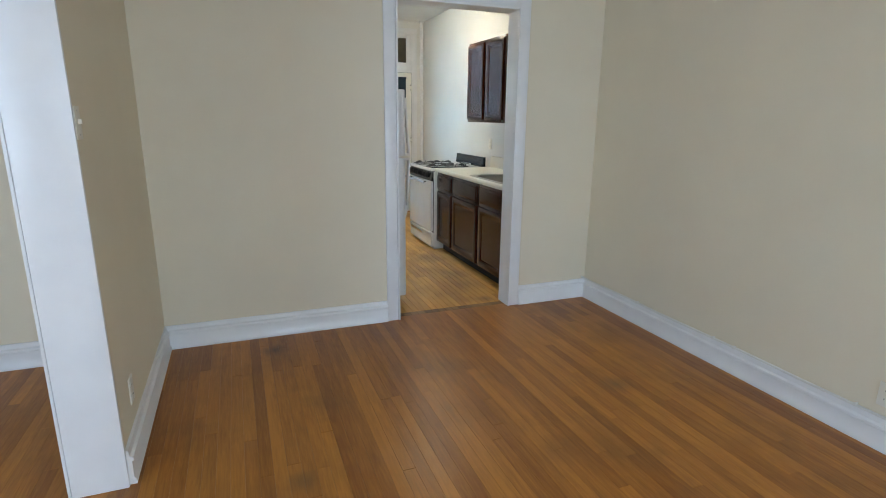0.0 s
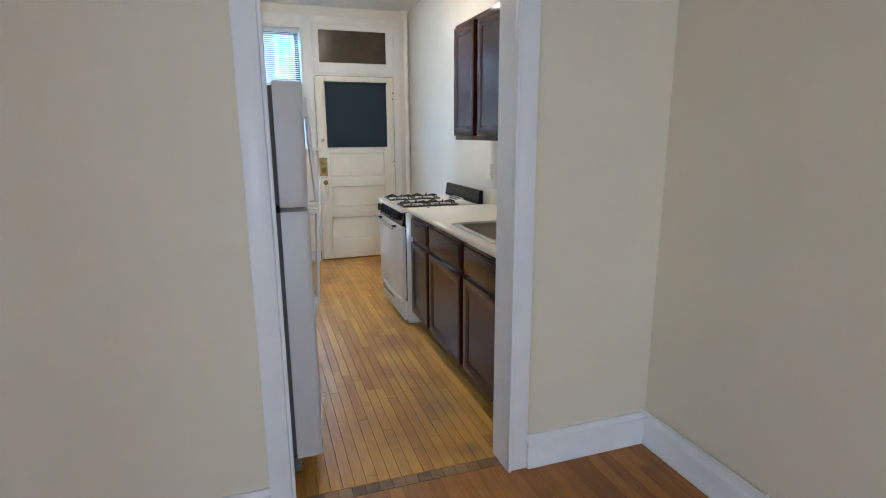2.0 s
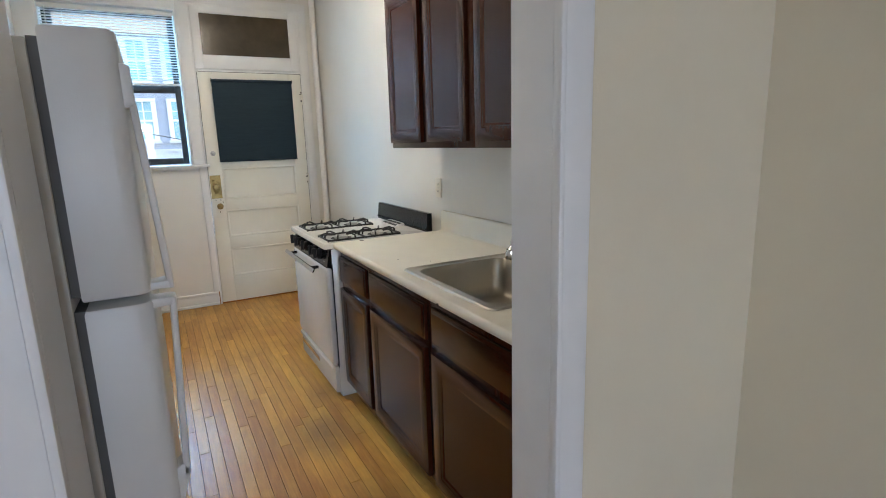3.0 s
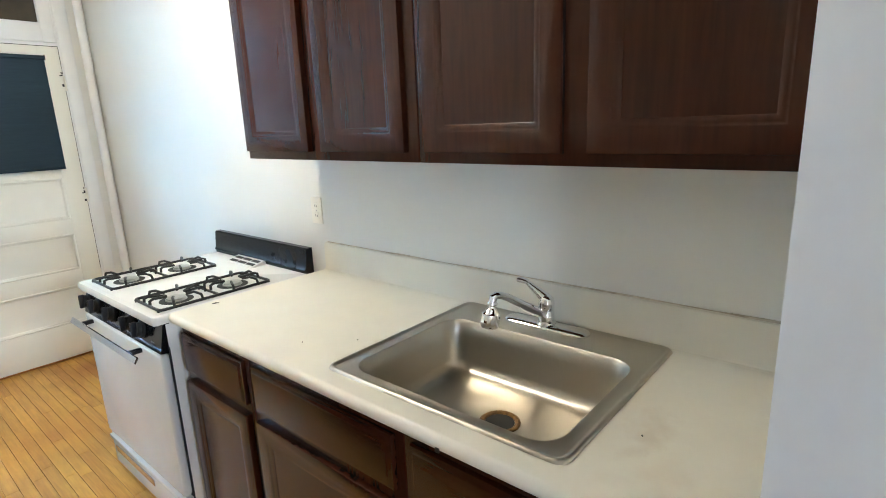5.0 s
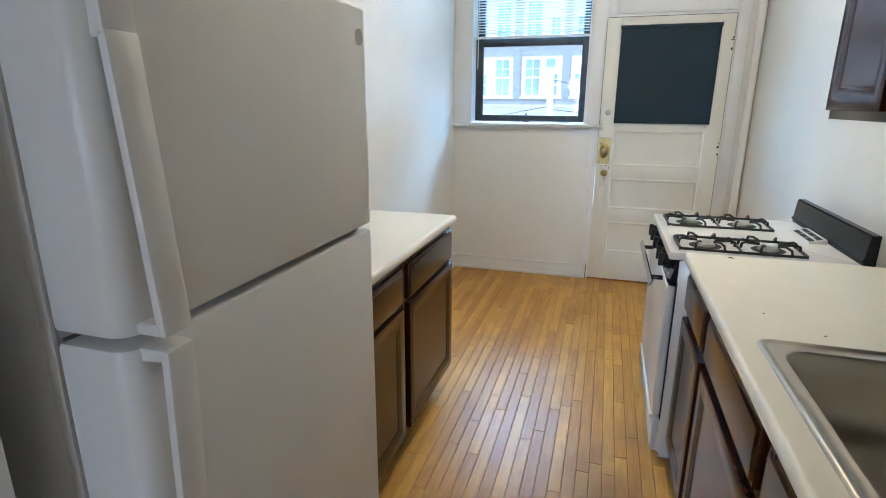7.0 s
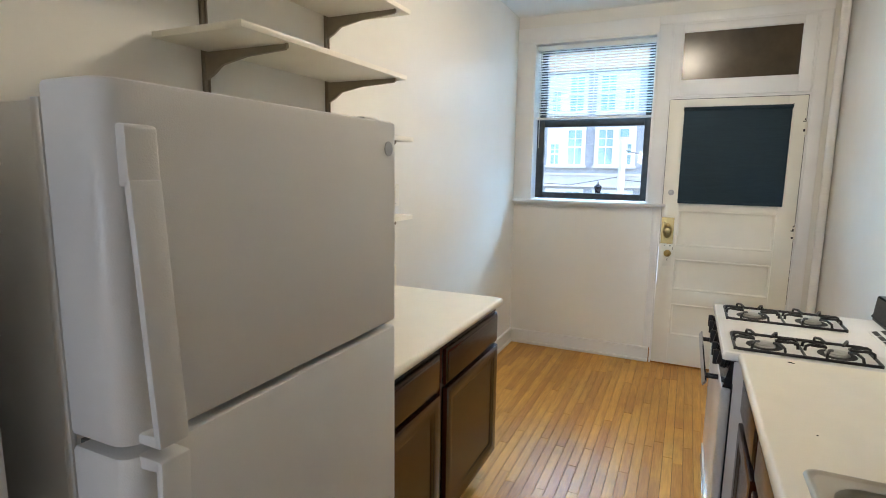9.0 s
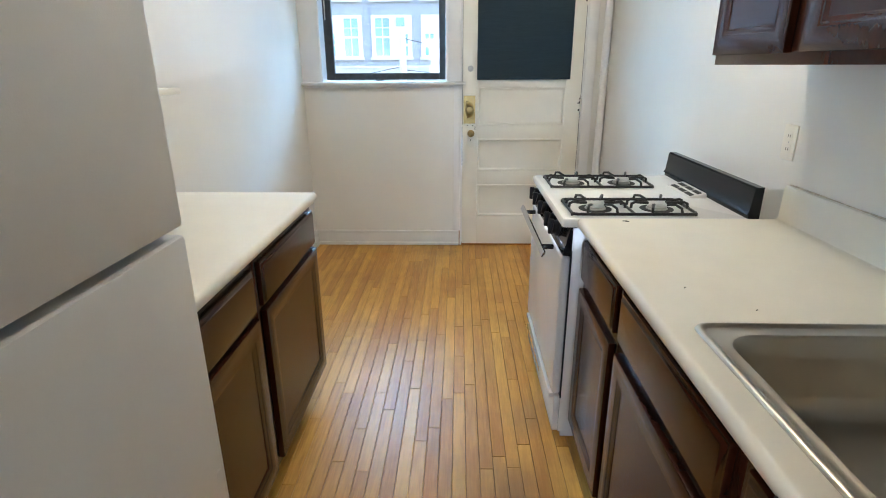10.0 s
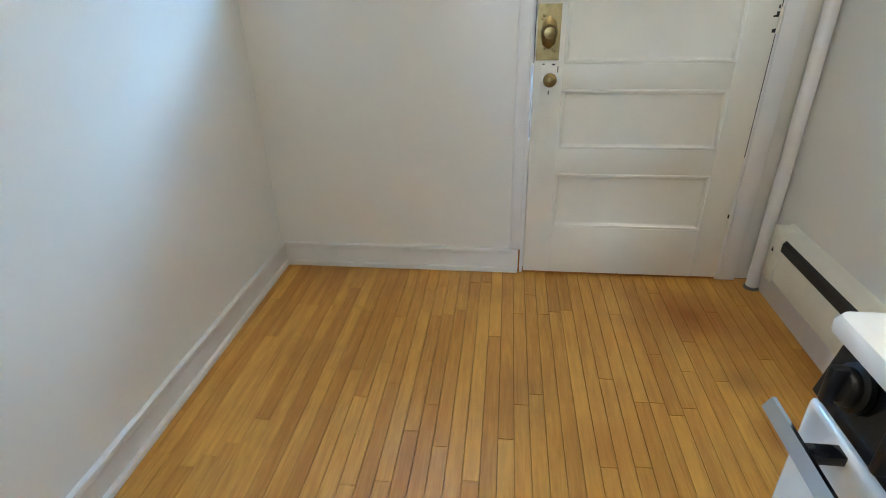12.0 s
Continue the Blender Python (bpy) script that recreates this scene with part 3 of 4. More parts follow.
part("top", prism(worktop_outline(0.903, LEFT_K, 1, 0.932), "y", 3.757, 5.066), LAMINATE, worktop_side)
part("upstand", prism(upstand_outline(LEFT_K, 1, 0.932), "y", 3.757, 5.052), LAMINATE, worktop_side)

# brownish bead holds both dirt and the gap's shade in its colour
part("caulk_line", sweep([(RIGHT_K - 0.003, 2.95 + 0.11 * k, 1.0335 + 0.0008 * math.sin(2.3 * k)) for k in range(17)], [0.0040 + 0.0010 * math.sin(1.7 * k) for k in range(17)], 6), UPSTAND_LINE, worktop, "brownish line of dirt and painted shade along the upstand")
for y, w in ((3.50, 0.010), (2.99, 0.013)):
    part("chip", box(1.8945, 1.899, y - w / 2, y + w / 2, 0.880, 0.890, 0.001), TOEKICK, worktop, "dark chip in the edge")

# sink and mixer tap
sink = thing("sink", (2.27, 3.59, 0.74), "brushed stainless steel drop-in sink with one bowl", "sink")
X0, X1, Y0, Y1 = 1.957, 2.570, 3.252, 3.935
B0, B1, C0, C1 = 1.998, 2.425, 3.300, 3.882


def grown(d, z, r):
    return loop(X0 + d, X1 - d, Y0 + d, Y1 - d, z, r)


def bowl(d, z, r):
    return loop(B0 + d, B1 - d, C0 + d, C1 - d, z, r)


part("basin", loft([grown(0, 0.9155, 0.030), grown(0.002, 0.9200, 0.030), grown(0.006, 0.9222, 0.028), grown(0.010, 0.9220, 0.026), grown(0.015, 0.9178, 0.024), grown(0.019, 0.9172, 0.022),
                    bowl(-0.010, 0.9176, 0.066), bowl(-0.006, 0.9190, 0.064), bowl(-0.002, 0.9186, 0.062), bowl(0.003, 0.912, 0.06), bowl(0.009, 0.870, 0.056), bowl(0.016, 0.795, 0.052), bowl(0.024, 0.775, 0.05),
                    bowl(0.036, 0.764, 0.046), bowl(0.056, 0.759, 0.042), bowl(0.12, 0.7570, 0.04), bowl(0.17, 0.7560, 0.02)]), STEEL, sink)
part("drain_flange", lathe((2.225, 3.575, 0.7540), (0, 0, 1), [(0, 0.054), (0.006, 0.054), (0.0085, 0.049), (0.007, 0.042), (0.001, 0.039)]), RUST, sink, "rusty brown drain flange")
# closed near-black disc gives the drain its darkness by colour
part("strainer", lathe((2.225, 3.575, 0.7566), (0, 0, 1), [(0, 0.0385), (0.0010, 0.0385), (0.002, 0.001)]), SLOT, sink, "dark disc painting the drain hole's shade")

tap = thing("kitchen_tap", (2.515, 3.605, 0.918), "polished chrome single-lever tap on the sink's ledge", "tap")
part("deck_plate", loft([loop(2.487, 2.545, 3.468, 3.742, 0.9185, 0.028), loop(2.487, 2.545, 3.468, 3.742, 0.924, 0.028), loop(2.492, 2.540, 3.474, 3.736, 0.930, 0.023), loop(2.502, 2.530, 3.50, 3.71, 0.9335, 0.012)], cap_first=True), CHROME, tap)
part("post", lathe((2.518, 3.605, 0.930), (0, 0, 1), [(0, 0.030), (0.005, 0.029), (0.010, 0.0245), (0.040, 0.0235), (0.043, 0.0215), (0.046, 0.0235), (0.064, 0.0245), (0.078, 0.021), (0.087, 0.012), (0.089, 0.001)]), CHROME, tap)
part("spout", sweep([(2.512, 3.612, 0.960), (2.485, 3.628, 0.976), (2.444, 3.648, 1.004), (2.404, 3.664, 1.030), (2.384, 3.672, 1.040), (2.368, 3.679, 1.043), (2.360, 3.683, 1.039), (2.358, 3.685, 1.026)], [0.015, 0.0135, 0.012, 0.011, 0.0105, 0.011, 0.0125, 0.0125], 12), CHROME, tap)
part("spray_head", lathe((2.358, 3.685, 1.028), (-0.16, 0.06, -1), [(0, 0.0125), (0.004, 0.0145), (0.010, 0.0145), (0.013, 0.010), (0.018, 0.0105), (0.024, 0.0165), (0.030, 0.0185), (0.036, 0.0255), (0.058, 0.0275), (0.070, 0.0265), (0.076, 0.0225), (0.077, 0.001)], 12), CHROME, tap)
lever = part("lever", sweep([(2.521, 3.598, 0.995), (2.519, 3.614, 1.010), (2.514, 3.634, 1.026), (2.508, 3.652, 1.040), (2.505, 3.662, 1.049)], [0.021, 0.018, 0.0125, 0.0095, 0.008], 12, flat=0.9), CHROME, tap)
part("paddle", sweep([(2.508, 3.655, 1.046), (2.505, 3.664, 1.052), (2.500, 3.678, 1.055), (2.496, 3.690, 1.056)], [0.008, 0.0135, 0.0150, 0.012], 12, flat=0.6), CHROME, lever)


# the sink run stands a little higher than the stove
for ob in (worktop, sink, tap):
    ob.location.z += 0.006

# ---- kitchen: stove ----
S0, S1 = 4.726, 5.512
stove = thing("gas_stove", (2.19, 5.10, 0), "white enamelled gas stove with black control panel and four burners", "stove")
part("body", boxes((1.886, 2.52, S0 + 0.004, S1 - 0.004, 0.035, 0.884), (1.90, 2.50, S0 + 0.02, S1 - 0.02, 0.0, 0.035), r=0.002), ENAMEL, stove)
part("cooktop", loft([loop(1.848, 2.50, S0, S1, 0.888, 0.012), loop(1.846, 2.50, S0 - 0.001, S1 + 0.001, 0.905, 0.014), loop(1.850, 2.497, S0 + 0.004, S1 - 0.004, 0.916, 0.016), loop(1.860, 2.492, S0 + 0.013, S1 - 0.013, 0.919, 0.018), loop(1.868, 2.488, S0 + 0.022, S1 - 0.022, 0.9175, 0.018)], cap_first=True), ENAMEL, stove)
part("control_panel", prism([(1.878, 0.889), (1.856, 0.782), (1.90, 0.778), (1.90, 0.889)], "y", S0 + 0.005, S1 - 0.005), BLACK, stove, "glossy black control panel")
part("oven_door", box(1.852, 1.886, S0 + 0.006, S1 - 0.006, 0.206, 0.776, 0.012, 3), ENAMEL, stove)
# solid near-black slab stands for the shade behind the oven door
part("side_gap", boxes((1.884, 1.889, S0 + 0.003, S1 - 0.003, 0.19, 0.80)), SLOT, stove, "dark slab painting the shade behind the oven door")
part("drawer", boxes((1.862, 1.886, S0 + 0.006, S1 - 0.006, 0.038, 0.196), (1.846, 1.886, S0 + 0.03, S1 - 0.03, 0.176, 0.196), r=0.004), ENAMEL, stove, "white storage drawer")
part("drawer_strip", box(1.842, 1.846, 5.00, 5.41, 0.140, 0.170, 0.001), HANDLE, stove, "chrome strip handle")
handle = part("oven_handle", prism([(1.792, 0.752), (1.796, 0.748), (1.808, 0.764), (1.808, 0.770), (1.802, 0.771)], "y", 4.805, 5.500), HANDLE, stove, "flat chrome bar handle")
for y in (4.90, 5.41):
    part("standoff", box(1.806, 1.860, y - 0.012, y + 0.012, 0.751, 0.766, 0.002), BLACK, handle, "black handle standoff")
for y in (5.448, 5.335, 5.175, 4.995, 4.890):
    knob = part("knob", lathe((1.866, y, 0.838), (-1, 0, 0.2), [(0, 0.033), (0.008, 0.033), (0.012, 0.027), (0.020, 0.0255), (0.024, 0.022), (0.025, 0.001)], 20), KNOBBLACK, stove, "black burner knob")
    part("grip", box(1.826, 1.848, y - 0.007, y + 0.007, 0.814, 0.872, 0.004), KNOBBLACK, knob)
for y, w in ((5.255, 0.030), (4.80, 0.022), (5.08, 0.018)):
    part("print", box(1.860, 1.870, y - w / 2, y + w / 2, 0.808, 0.811), PRINT, stove, "faint pale lettering")
part("backguard", prism([(2.478, 0.930), (2.470, 0.934), (2.478, 0.944), (2.486, 1.022), (2.492, 1.028), (2.516, 1.028), (2.516, 0.90), (2.478, 0.918)], "y", S0 + 0.006, S1), GUARD, stove, "black enamelled backguard")
vent = part("vent", prism([(2.402, 0.917), (2.404, 0.923), (2.466, 0.938), (2.470, 0.930), (2.470, 0.917)], "y", 5.035, 5.265), ENAMEL, stove, "white slotted oven vent")
for a in (2.409, 2.438):
    for j in range(3):
        b, z = 5.046 + j * 0.072, 0.923 + (a - 2.404) * 0.242
        # dark strips on the closed vent paint its openings' shade
        part("slot", prism([(a, z), (a, z + 0.0012), (a + 0.017, z + 0.0053), (a + 0.017, z + 0.004)], "y", b, b + 0.062), SLOT, vent)
for cx in (1.992, 2.217):
    for cy in (4.872, 5.325):
        part("burner_bowl", lathe((cx, cy, 0.9172), (0, 0, 1), [(0, 0.060), (0.0012, 0.060), (0.0016, 0.001)], 28), SLOT, stove, "dark burner well")
        burner = part("burner", lathe((cx, cy, 0.918), (0, 0, 1), [(0, 0.038), (0.004, 0.038), (0.006, 0.035), (0.010, 0.034), (0.012, 0.031), (0.013, 0.001)], 28), ALU, stove, "dull aluminium burner head")
for g0, g1 in ((4.764, 4.985), (5.208, 5.447)):
    bm = sweep([(x, y, 0.926) for x, y, _ in loop(1.888, 2.322, g0, g1, 0, 0.018, 3)] + [(2.322, g1 - 0.018, 0.926)], 0.0056, 6)
    mid, gy = 2.105, (g0 + g1) / 2
    sweep([(mid, g0, 0.926), (mid, g1, 0.926)], 0.0052, 6, bm)
    for cx in (1.992, 2.217):
        w = 0.102
        for sx in (-1, 1):
            arm = [(sx * w, -0.026, 0.926), (sx * w * 0.98, -0.025, 0.943), (sx * 0.088, -0.023, 0.948), (sx * 0.058, -0.016, 0.944), (sx * 0.036, -0.006, 0.941),
                   (sx * 0.036, 0.006, 0.941), (sx * 0.058, 0.016, 0.944), (sx * 0.088, 0.023, 0.948), (sx * w * 0.98, 0.025, 0.943), (sx * w, 0.026, 0.926)]
            sweep([(cx + x, gy + y, z) for x, y, z in arm], 0.0054, 6, bm)
        e = (g1 - g0) / 2
        for sx, sy in ((1, 1), (1, -1), (-1, 1), (-1, -1)):
            sweep([(cx + sx * 0.052, gy + sy * e, 0.926), (cx + sx * 0.050, gy + sy * e * 0.93, 0.944), (cx + sx * 0.040, gy + sy * e * 0.66, 0.950), (cx + sx * 0.024, gy + sy * 0.040, 0.942)], 0.0050, 6, bm)
    for x in (1.888, 2.322):
        for y in (g0 + 0.012, g1 - 0.012):
            sweep([(x, y, 0.9172), (x, y, 0.928)], 0.0045, 6, bm)
    ob = solo("burner_grate", bm, IRON, "black wire grate over two burners", "stove grate", group="burner grates")

# ---- kitchen: refrigerator ----
F0, F1 = 3.043, 3.750
fridge = thing("refrigerator", (0.68, 3.37, 0), "white top-freezer refrigerator with long white handles", "refrigerator")
part("body", box(0.345, 0.920, F0 + 0.012, F1 - 0.008, 0.035, 1.640, 0.006), FRIDGE, fridge)
part("foot_grille", box(0.90, 0.955, F0 + 0.03, F1 - 0.03, 0.012, 0.085, 0.004), GASKET, fridge, "grey foot grille")
for y in (F0 + 0.08, F1 - 0.08):
    part("foot", lathe((0.86, y, 0), (0, 0, 1), [(0, 0.018), (0.035, 0.018)], 10), GASKET, fridge)
    part("foot", lathe((0.42, y, 0), (0, 0, 1), [(0, 0.018), (0.035, 0.018)], 10), GASKET, fridge)
part("body_edge", boxes((0.900, 0.921, F0 + 0.006, F0 + 0.016, 0.05, 1.642), (0.900, 0.921, F1 - 0.012, F1 - 0.004, 0.05, 1.642), r=0.004), FRIDGE, fridge, "raised front rim of the cabinet")
part("gasket", boxes((0.920, 0.942, F0 + 0.020, F1 - 0.02, 0.10, 1.164), (0.920, 0.942, F0 + 0.020, F1 - 0.02, 1.192, 1.645)), GASKET, fridge, "grey rubber door gasket")


def fridge_door(z0, z1, back=0.938, front=1.050):
    """A door whose handle edge is broadly rounded and whose other edges are tight."""
    def plan(i, z):
        pts = [(back + i, F0 + i, z)]
        for cx, cy, radius, a0 in ((front - 0.030, F0 + 0.030, 0.030, -90), (front - 0.012, F1 - 0.012, 0.012, 0)):
            pts += [(cx + (radius - i) * math.cos(radians(a0 + k * 15)), cy + (radius - i) * math.sin(radians(a0 + k * 15)), z) for k in range(7)]
        return pts + [(back + i, F1 - i, z)]
    return loft([plan(0.006, z0), plan(0.0015, z0 + 0.0018), plan(0, z0 + 0.007), plan(0, z1 - 0.009), plan(0.002, z1 - 0.003), plan(0.009, z1)], cap_first=True)


upper = part("freezer_door", fridge_door(1.184, 1.662), FRIDGE, fridge)
lower = part("fridge_door", fridge_door(0.092, 1.170), FRIDGE, fridge)
part("hinge", box(0.955, 1.020, F1 - 0.075, F1 - 0.015, 1.168, 1.186, 0.003), FRIDGE, fridge, "white middle hinge")
part("hinge_cover", boxes((0.88, 1.01, F1 - 0.075, F1 - 0.015, 1.660, 1.672), (0.80, 0.90, F1 - 0.065, F1 - 0.025, 1.638, 1.668), r=0.004), FRIDGE, fridge, "white top hinge cover")
part("badge", lathe((1.050, F1 - 0.038, 1.600), (1, 0, 0), [(0, 0.017), (0.002, 0.017), (0.003, 0.001)], 20), BADGE, upper, "round grey badge")
part("screw_cap", lathe((1.050, F1 - 0.030, 0.72), (1, 0, 0), [(0, 0.007), (0.002, 0.006), (0.0022, 0.001)], 12), FRIDGE, lower)
H0, H1 = F0 + 0.020, F0 + 0.066


def fridge_handle(outline, door):
    bm = bmesh.new()
    for o in outline:
        prism(o, "y", H0, H1, bm)
    bmesh.ops.bevel(bm, geom=bm.edges[:], offset=0.004, segments=2, profile=0.5, affect="EDGES")
    return part("handle", bm, FRIDGE, door, "white moulded pull handle")


fridge_handle([[(1.032, 1.528), (1.066, 1.528), (1.064, 1.604), (1.032, 1.610)], [(1.054, 1.538), (1.067, 1.538), (1.090, 1.186), (1.077, 1.186)], [(1.032, 1.186), (1.085, 1.186), (1.085, 1.204), (1.032, 1.200)]], upper)
fridge_handle([[(1.032, 1.148), (1.085, 1.152), (1.085, 1.169), (1.032, 1.169)], [(1.077, 1.168), (1.090, 1.168), (1.073, 0.780), (1.059, 0.780)], [(1.032, 0.710), (1.052, 0.710), (1.075, 0.795), (1.061, 0.810), (1.032, 0.788)]], lower)

# ---- kitchen: shelves on wall standards ----
for y in (3.877, 4.495):
    std = solo("shelf_standard", boxes((LEFT_K, LEFT_K + 0.004, y - 0.011, y + 0.011, 1.17, 2.26), (LEFT_K, LEFT_K + 0.012, y - 0.011, y - 0.007, 1.17, 2.26), (LEFT_K, LEFT_K + 0.012, y + 0.007, y + 0.011, 1.17, 2.26)), BRACKET, "taupe slotted metal shelf standard on the wall", "shelf standard", group="shelf standards")
    for z in (2.157, 1.902, 1.663, 1.342):
        b = prism([(LEFT_K + 0.012, z), (0.620, z), (0.620, z - 0.010), (0.614, z - 0.016), (0.47, z - 0.024), (0.37, z - 0.042), (0.335, z - 0.066), (LEFT_K + 0.012, z - 0.082)], "y", y - 0.005, y + 0.005)
        bx(b, 0.616, 0.622, y - 0.005, y + 0.005, z - 0.012, z + 0.006)
        solo("shelf_bracket", b, BRACKET, "taupe pressed metal shelf bracket", "shelf bracket", group="shelf brackets")
for z, a, b in ((2.159, 3.700, 4.590), (1.904, 3.690, 4.562), (1.665, 3.715, 4.620), (1.344, 3.76, 4.615)):
    solo("shelf", box(LEFT_K + 0.014, 0.636, a, b, z, z + 0.018, 0.0015), SHELFWHITE, "white melamine shelf board on metal brackets", "shelf", group="wall shelves")

# ---- kitchen: back door, transom, window ----
D0, D1, DF = 1.513, 2.407, 7.150
door = thing("back_door", (1.96, 7.17, 0.016), "white painted panelled back door with navy shade, closed", "door")


def pan(x0, x1, z0, z1, y):
    """A sunk panel: frame mouldings and field, facing -y."""
    def rect(at, i):
        return [(x0 + i, at, z0 + i), (x1 - i, at, z0 + i), (x1 - i, at, z1 - i), (x0 + i, at, z1 - i)]
    return loft([rect(y + 0.001, 0), rect(y - 0.003, 0.004), rect(y - 0.001, 0.012), rect(y + 0.010, 0.020), rect(y + 0.012, 0.024)])


rails = ((0.018, 0.256), (0.518, 0.628), (0.880, 0.980), (1.264, 1.330), (2.020, 2.101))
part("stile", box(D0, 1.630, DF, DF + 0.040, 0.018, 2.101, 0.002), DOORPAINT, door)
part("stile", box(2.290, D1, DF, DF + 0.040, 0.018, 2.101, 0.002), DOORPAINT, door)
for z0, z1 in rails:
    part("rail", box(1.630, 2.290, DF, DF + 0.040, z0, z1, 0.001), DOORPAINT, door)
for z0, z1 in ((0.256, 0.518), (0.628, 0.880), (0.980, 1.264)):
    part("panel", pan(1.630, 2.290, z0, z1, DF), DOORPAINT, door)
part("pane", box(1.63, 2.29, DF + 0.016, DF + 0.020, 1.33, 2.02), BROWNGLASS, door, "dark glazed upper panel")
lock = part("lock_plate", prism([(1.520, 0.995), (1.610, 0.995), (1.610, 1.203), (1.520, 1.203)], "y", DF - 0.004, DF), BRASS, door, "worn brass lock plate")
part("boss", loft([[(1.532 + 0.034 * (1 + math.cos(radians(a))) * 1.0, DF - 0.004, 1.098 + 0.062 * math.sin(radians(a))) for a in range(0, 360, 45)], [(1.541 + 0.025 * (1 + math.cos(radians(a))), DF - 0.012, 1.098 + 0.045 * math.sin(radians(a))) for a in range(0, 360, 45)]]), BRASS, lock)
part("cylinder", lathe((1.566, DF - 0.010, 1.100), (0, -1, 0), [(0, 0.030), (0.010, 0.028), (0.014, 0.023), (0.020, 0.022), (0.022, 0.001)], 20), BRASS, lock)
plate = part("knob_plate", box(1.543, 1.612, DF - 0.003, DF, 0.814, 0.985, 0.001), DOORPAINT, door, "painted-over knob plate")
part("knob", lathe((1.578, DF - 0.003, 0.925), (0, -1, 0), [(0, 0.018), (0.006, 0.012), (0.030, 0.011), (0.036, 0.022), (0.046, 0.028), (0.056, 0.025), (0.061, 0.014), (0.062, 0.001)], 20), BRASS, plate, "round brass door knob")
part("paint_chip", boxes((1.547, 1.556, DF - 0.0036, DF - 0.003, 0.978, 0.983), (1.586, 1.598, DF - 0.0036, DF - 0.003, 0.976, 0.982), (1.608, 1.612, DF - 0.0036, DF - 0.003, 0.948, 0.972)), SLOT, plate, "dark chipped paint")
part("keyhole", box(1.576, 1.580, DF - 0.0038, DF - 0.003, 0.860, 0.876), SLOT, plate)
part("bolt_knob", lathe((1.571, DF, 1.398), (0, -1, 0), [(0, 0.022), (0.004, 0.022), (0.006, 0.012), (0.018, 0.014), (0.022, 0.010), (0.023, 0.001)], 16), BADGE, door, "small grey metal bolt")
# near-black strips put the door gap's shade into colour
part("gap_line", boxes((D1 - 0.001, D1 + 0.0015, DF - 0.0006, DF + 0.003, 0.60, 2.103), (D0 + 0.01, D1, DF - 0.0006, DF + 0.003, 2.100, 2.1035), (D0 - 0.0015, D0 + 0.001, DF - 0.0006, DF + 0.003, 0.985, 2.10)), SLOT, door, "thin dark strips painting the shade in the door's gap")
chips = random.Random(3)
for z, n in ((1.130, 7), (0.295, 1), (1.870, 3)):
    for k in range(n):
        a, h = z + chips.uniform(-0.075, 0.065), chips.uniform(0.006, 0.020)
        part("paint_chip", box(D1 - 0.012 + chips.uniform(-0.010, 0.008), D1 - 0.006 + chips.uniform(0, 0.010), DF - 0.0008, DF + 0.002, a, a + h), SLOT, door, "chipped dark edge by the hinge")
for z in (0.295, 1.130, 1.870):
    hinge = part("hinge", lathe((D1 + 0.003, DF - 0.004, z - 0.045), (0, 0, 1), [(0, 0.0065), (0.09, 0.0065), (0.094, 0.004), (0.096, 0.001)], 10), DOORPAINT, door, "painted-over hinge")

shade = thing("roller_shade", (1.967, 7.125, 1.318), "navy blue cloth shade drawn down over the door glass", "window shade")
part("cloth", box(1.620, 2.314, 7.128, 7.131, 1.320, 2.022, 0.0006), NAVY, shade)
part("roller", sweep([(1.618, 7.130, 2.026), (2.318, 7.130, 2.026)], 0.014, 14), NAVY, shade)
part("hem_bar", box(1.620, 2.314, 7.1265, 7.1325, 1.318, 1.336, 0.001), NAVY, shade)
for x in (1.614, 2.316):
    part("bracket", box(x, x + 0.004, 7.118, DF, 2.012, 2.044), BRACKET, shade)

transom = thing("transom_window", (1.96, 7.17, 2.126), "white transom sash with brown painted-over glass", "transom window")
part("sash", boxes((1.510, 1.575, 7.156, 7.20, 2.127, 2.643), (2.337, 2.410, 7.156, 7.20, 2.127, 2.643), (1.575, 2.337, 7.156, 7.20, 2.127, 2.238), (1.575, 2.337, 7.156, 7.20, 2.592, 2.643), r=0.002), TRIM, transom)
part("pane", box(1.572, 2.340, 7.170, 7.175, 2.235, 2.595), BROWNGLASS, transom, "brown painted-over glass pane")
part("bead", boxes((1.575, 1.581, 7.162, 7.170, 2.238, 2.592), (2.331, 2.337, 7.162, 7.170, 2.238, 2.592), (1.575, 2.337, 7.162, 7.170, 2.238, 2.245), (1.575, 2.337, 7.162, 7.170, 2.586, 2.592), r=0.001), TRIM, transom)

win = new("window_1")
BASE[win] = Vector()
tagged(win, "dark-framed sash window in a white painted opening", "window", kind="structure")
part("lining", boxes((0.432, 0.448, 7.159, 7.40, 1.306, 2.609), (1.386, 1.402, 7.159, 7.40, 1.306, 2.609), (0.448, 1.386, 7.159, 7.40, 2.592, 2.609)), TRIM, win, "white painted window lining")
part("sill", boxes((LEFT_K + 0.001, 1.535, 7.108, 7.40, 1.284, 1.306), r=0.004), TRIM, win, "white painted window stool")
part("apron", box(LEFT_K + 0.001, 1.444, 7.160, 7.18, 1.262, 1.284, 0.003), TRIM, win)
lowsash = part("lower_sash", boxes((0.456, 0.520, 7.262, 7.300, 1.318, 1.985), (1.333, 1.380, 7.262, 7.300, 1.318, 1.985), (0.520, 1.333, 7.262, 7.300, 1.318, 1.368), (0.520, 1.333, 7.262, 7.300, 1.925, 1.985), r=0.002), BRONZE, win, "dark bronze lower sash")
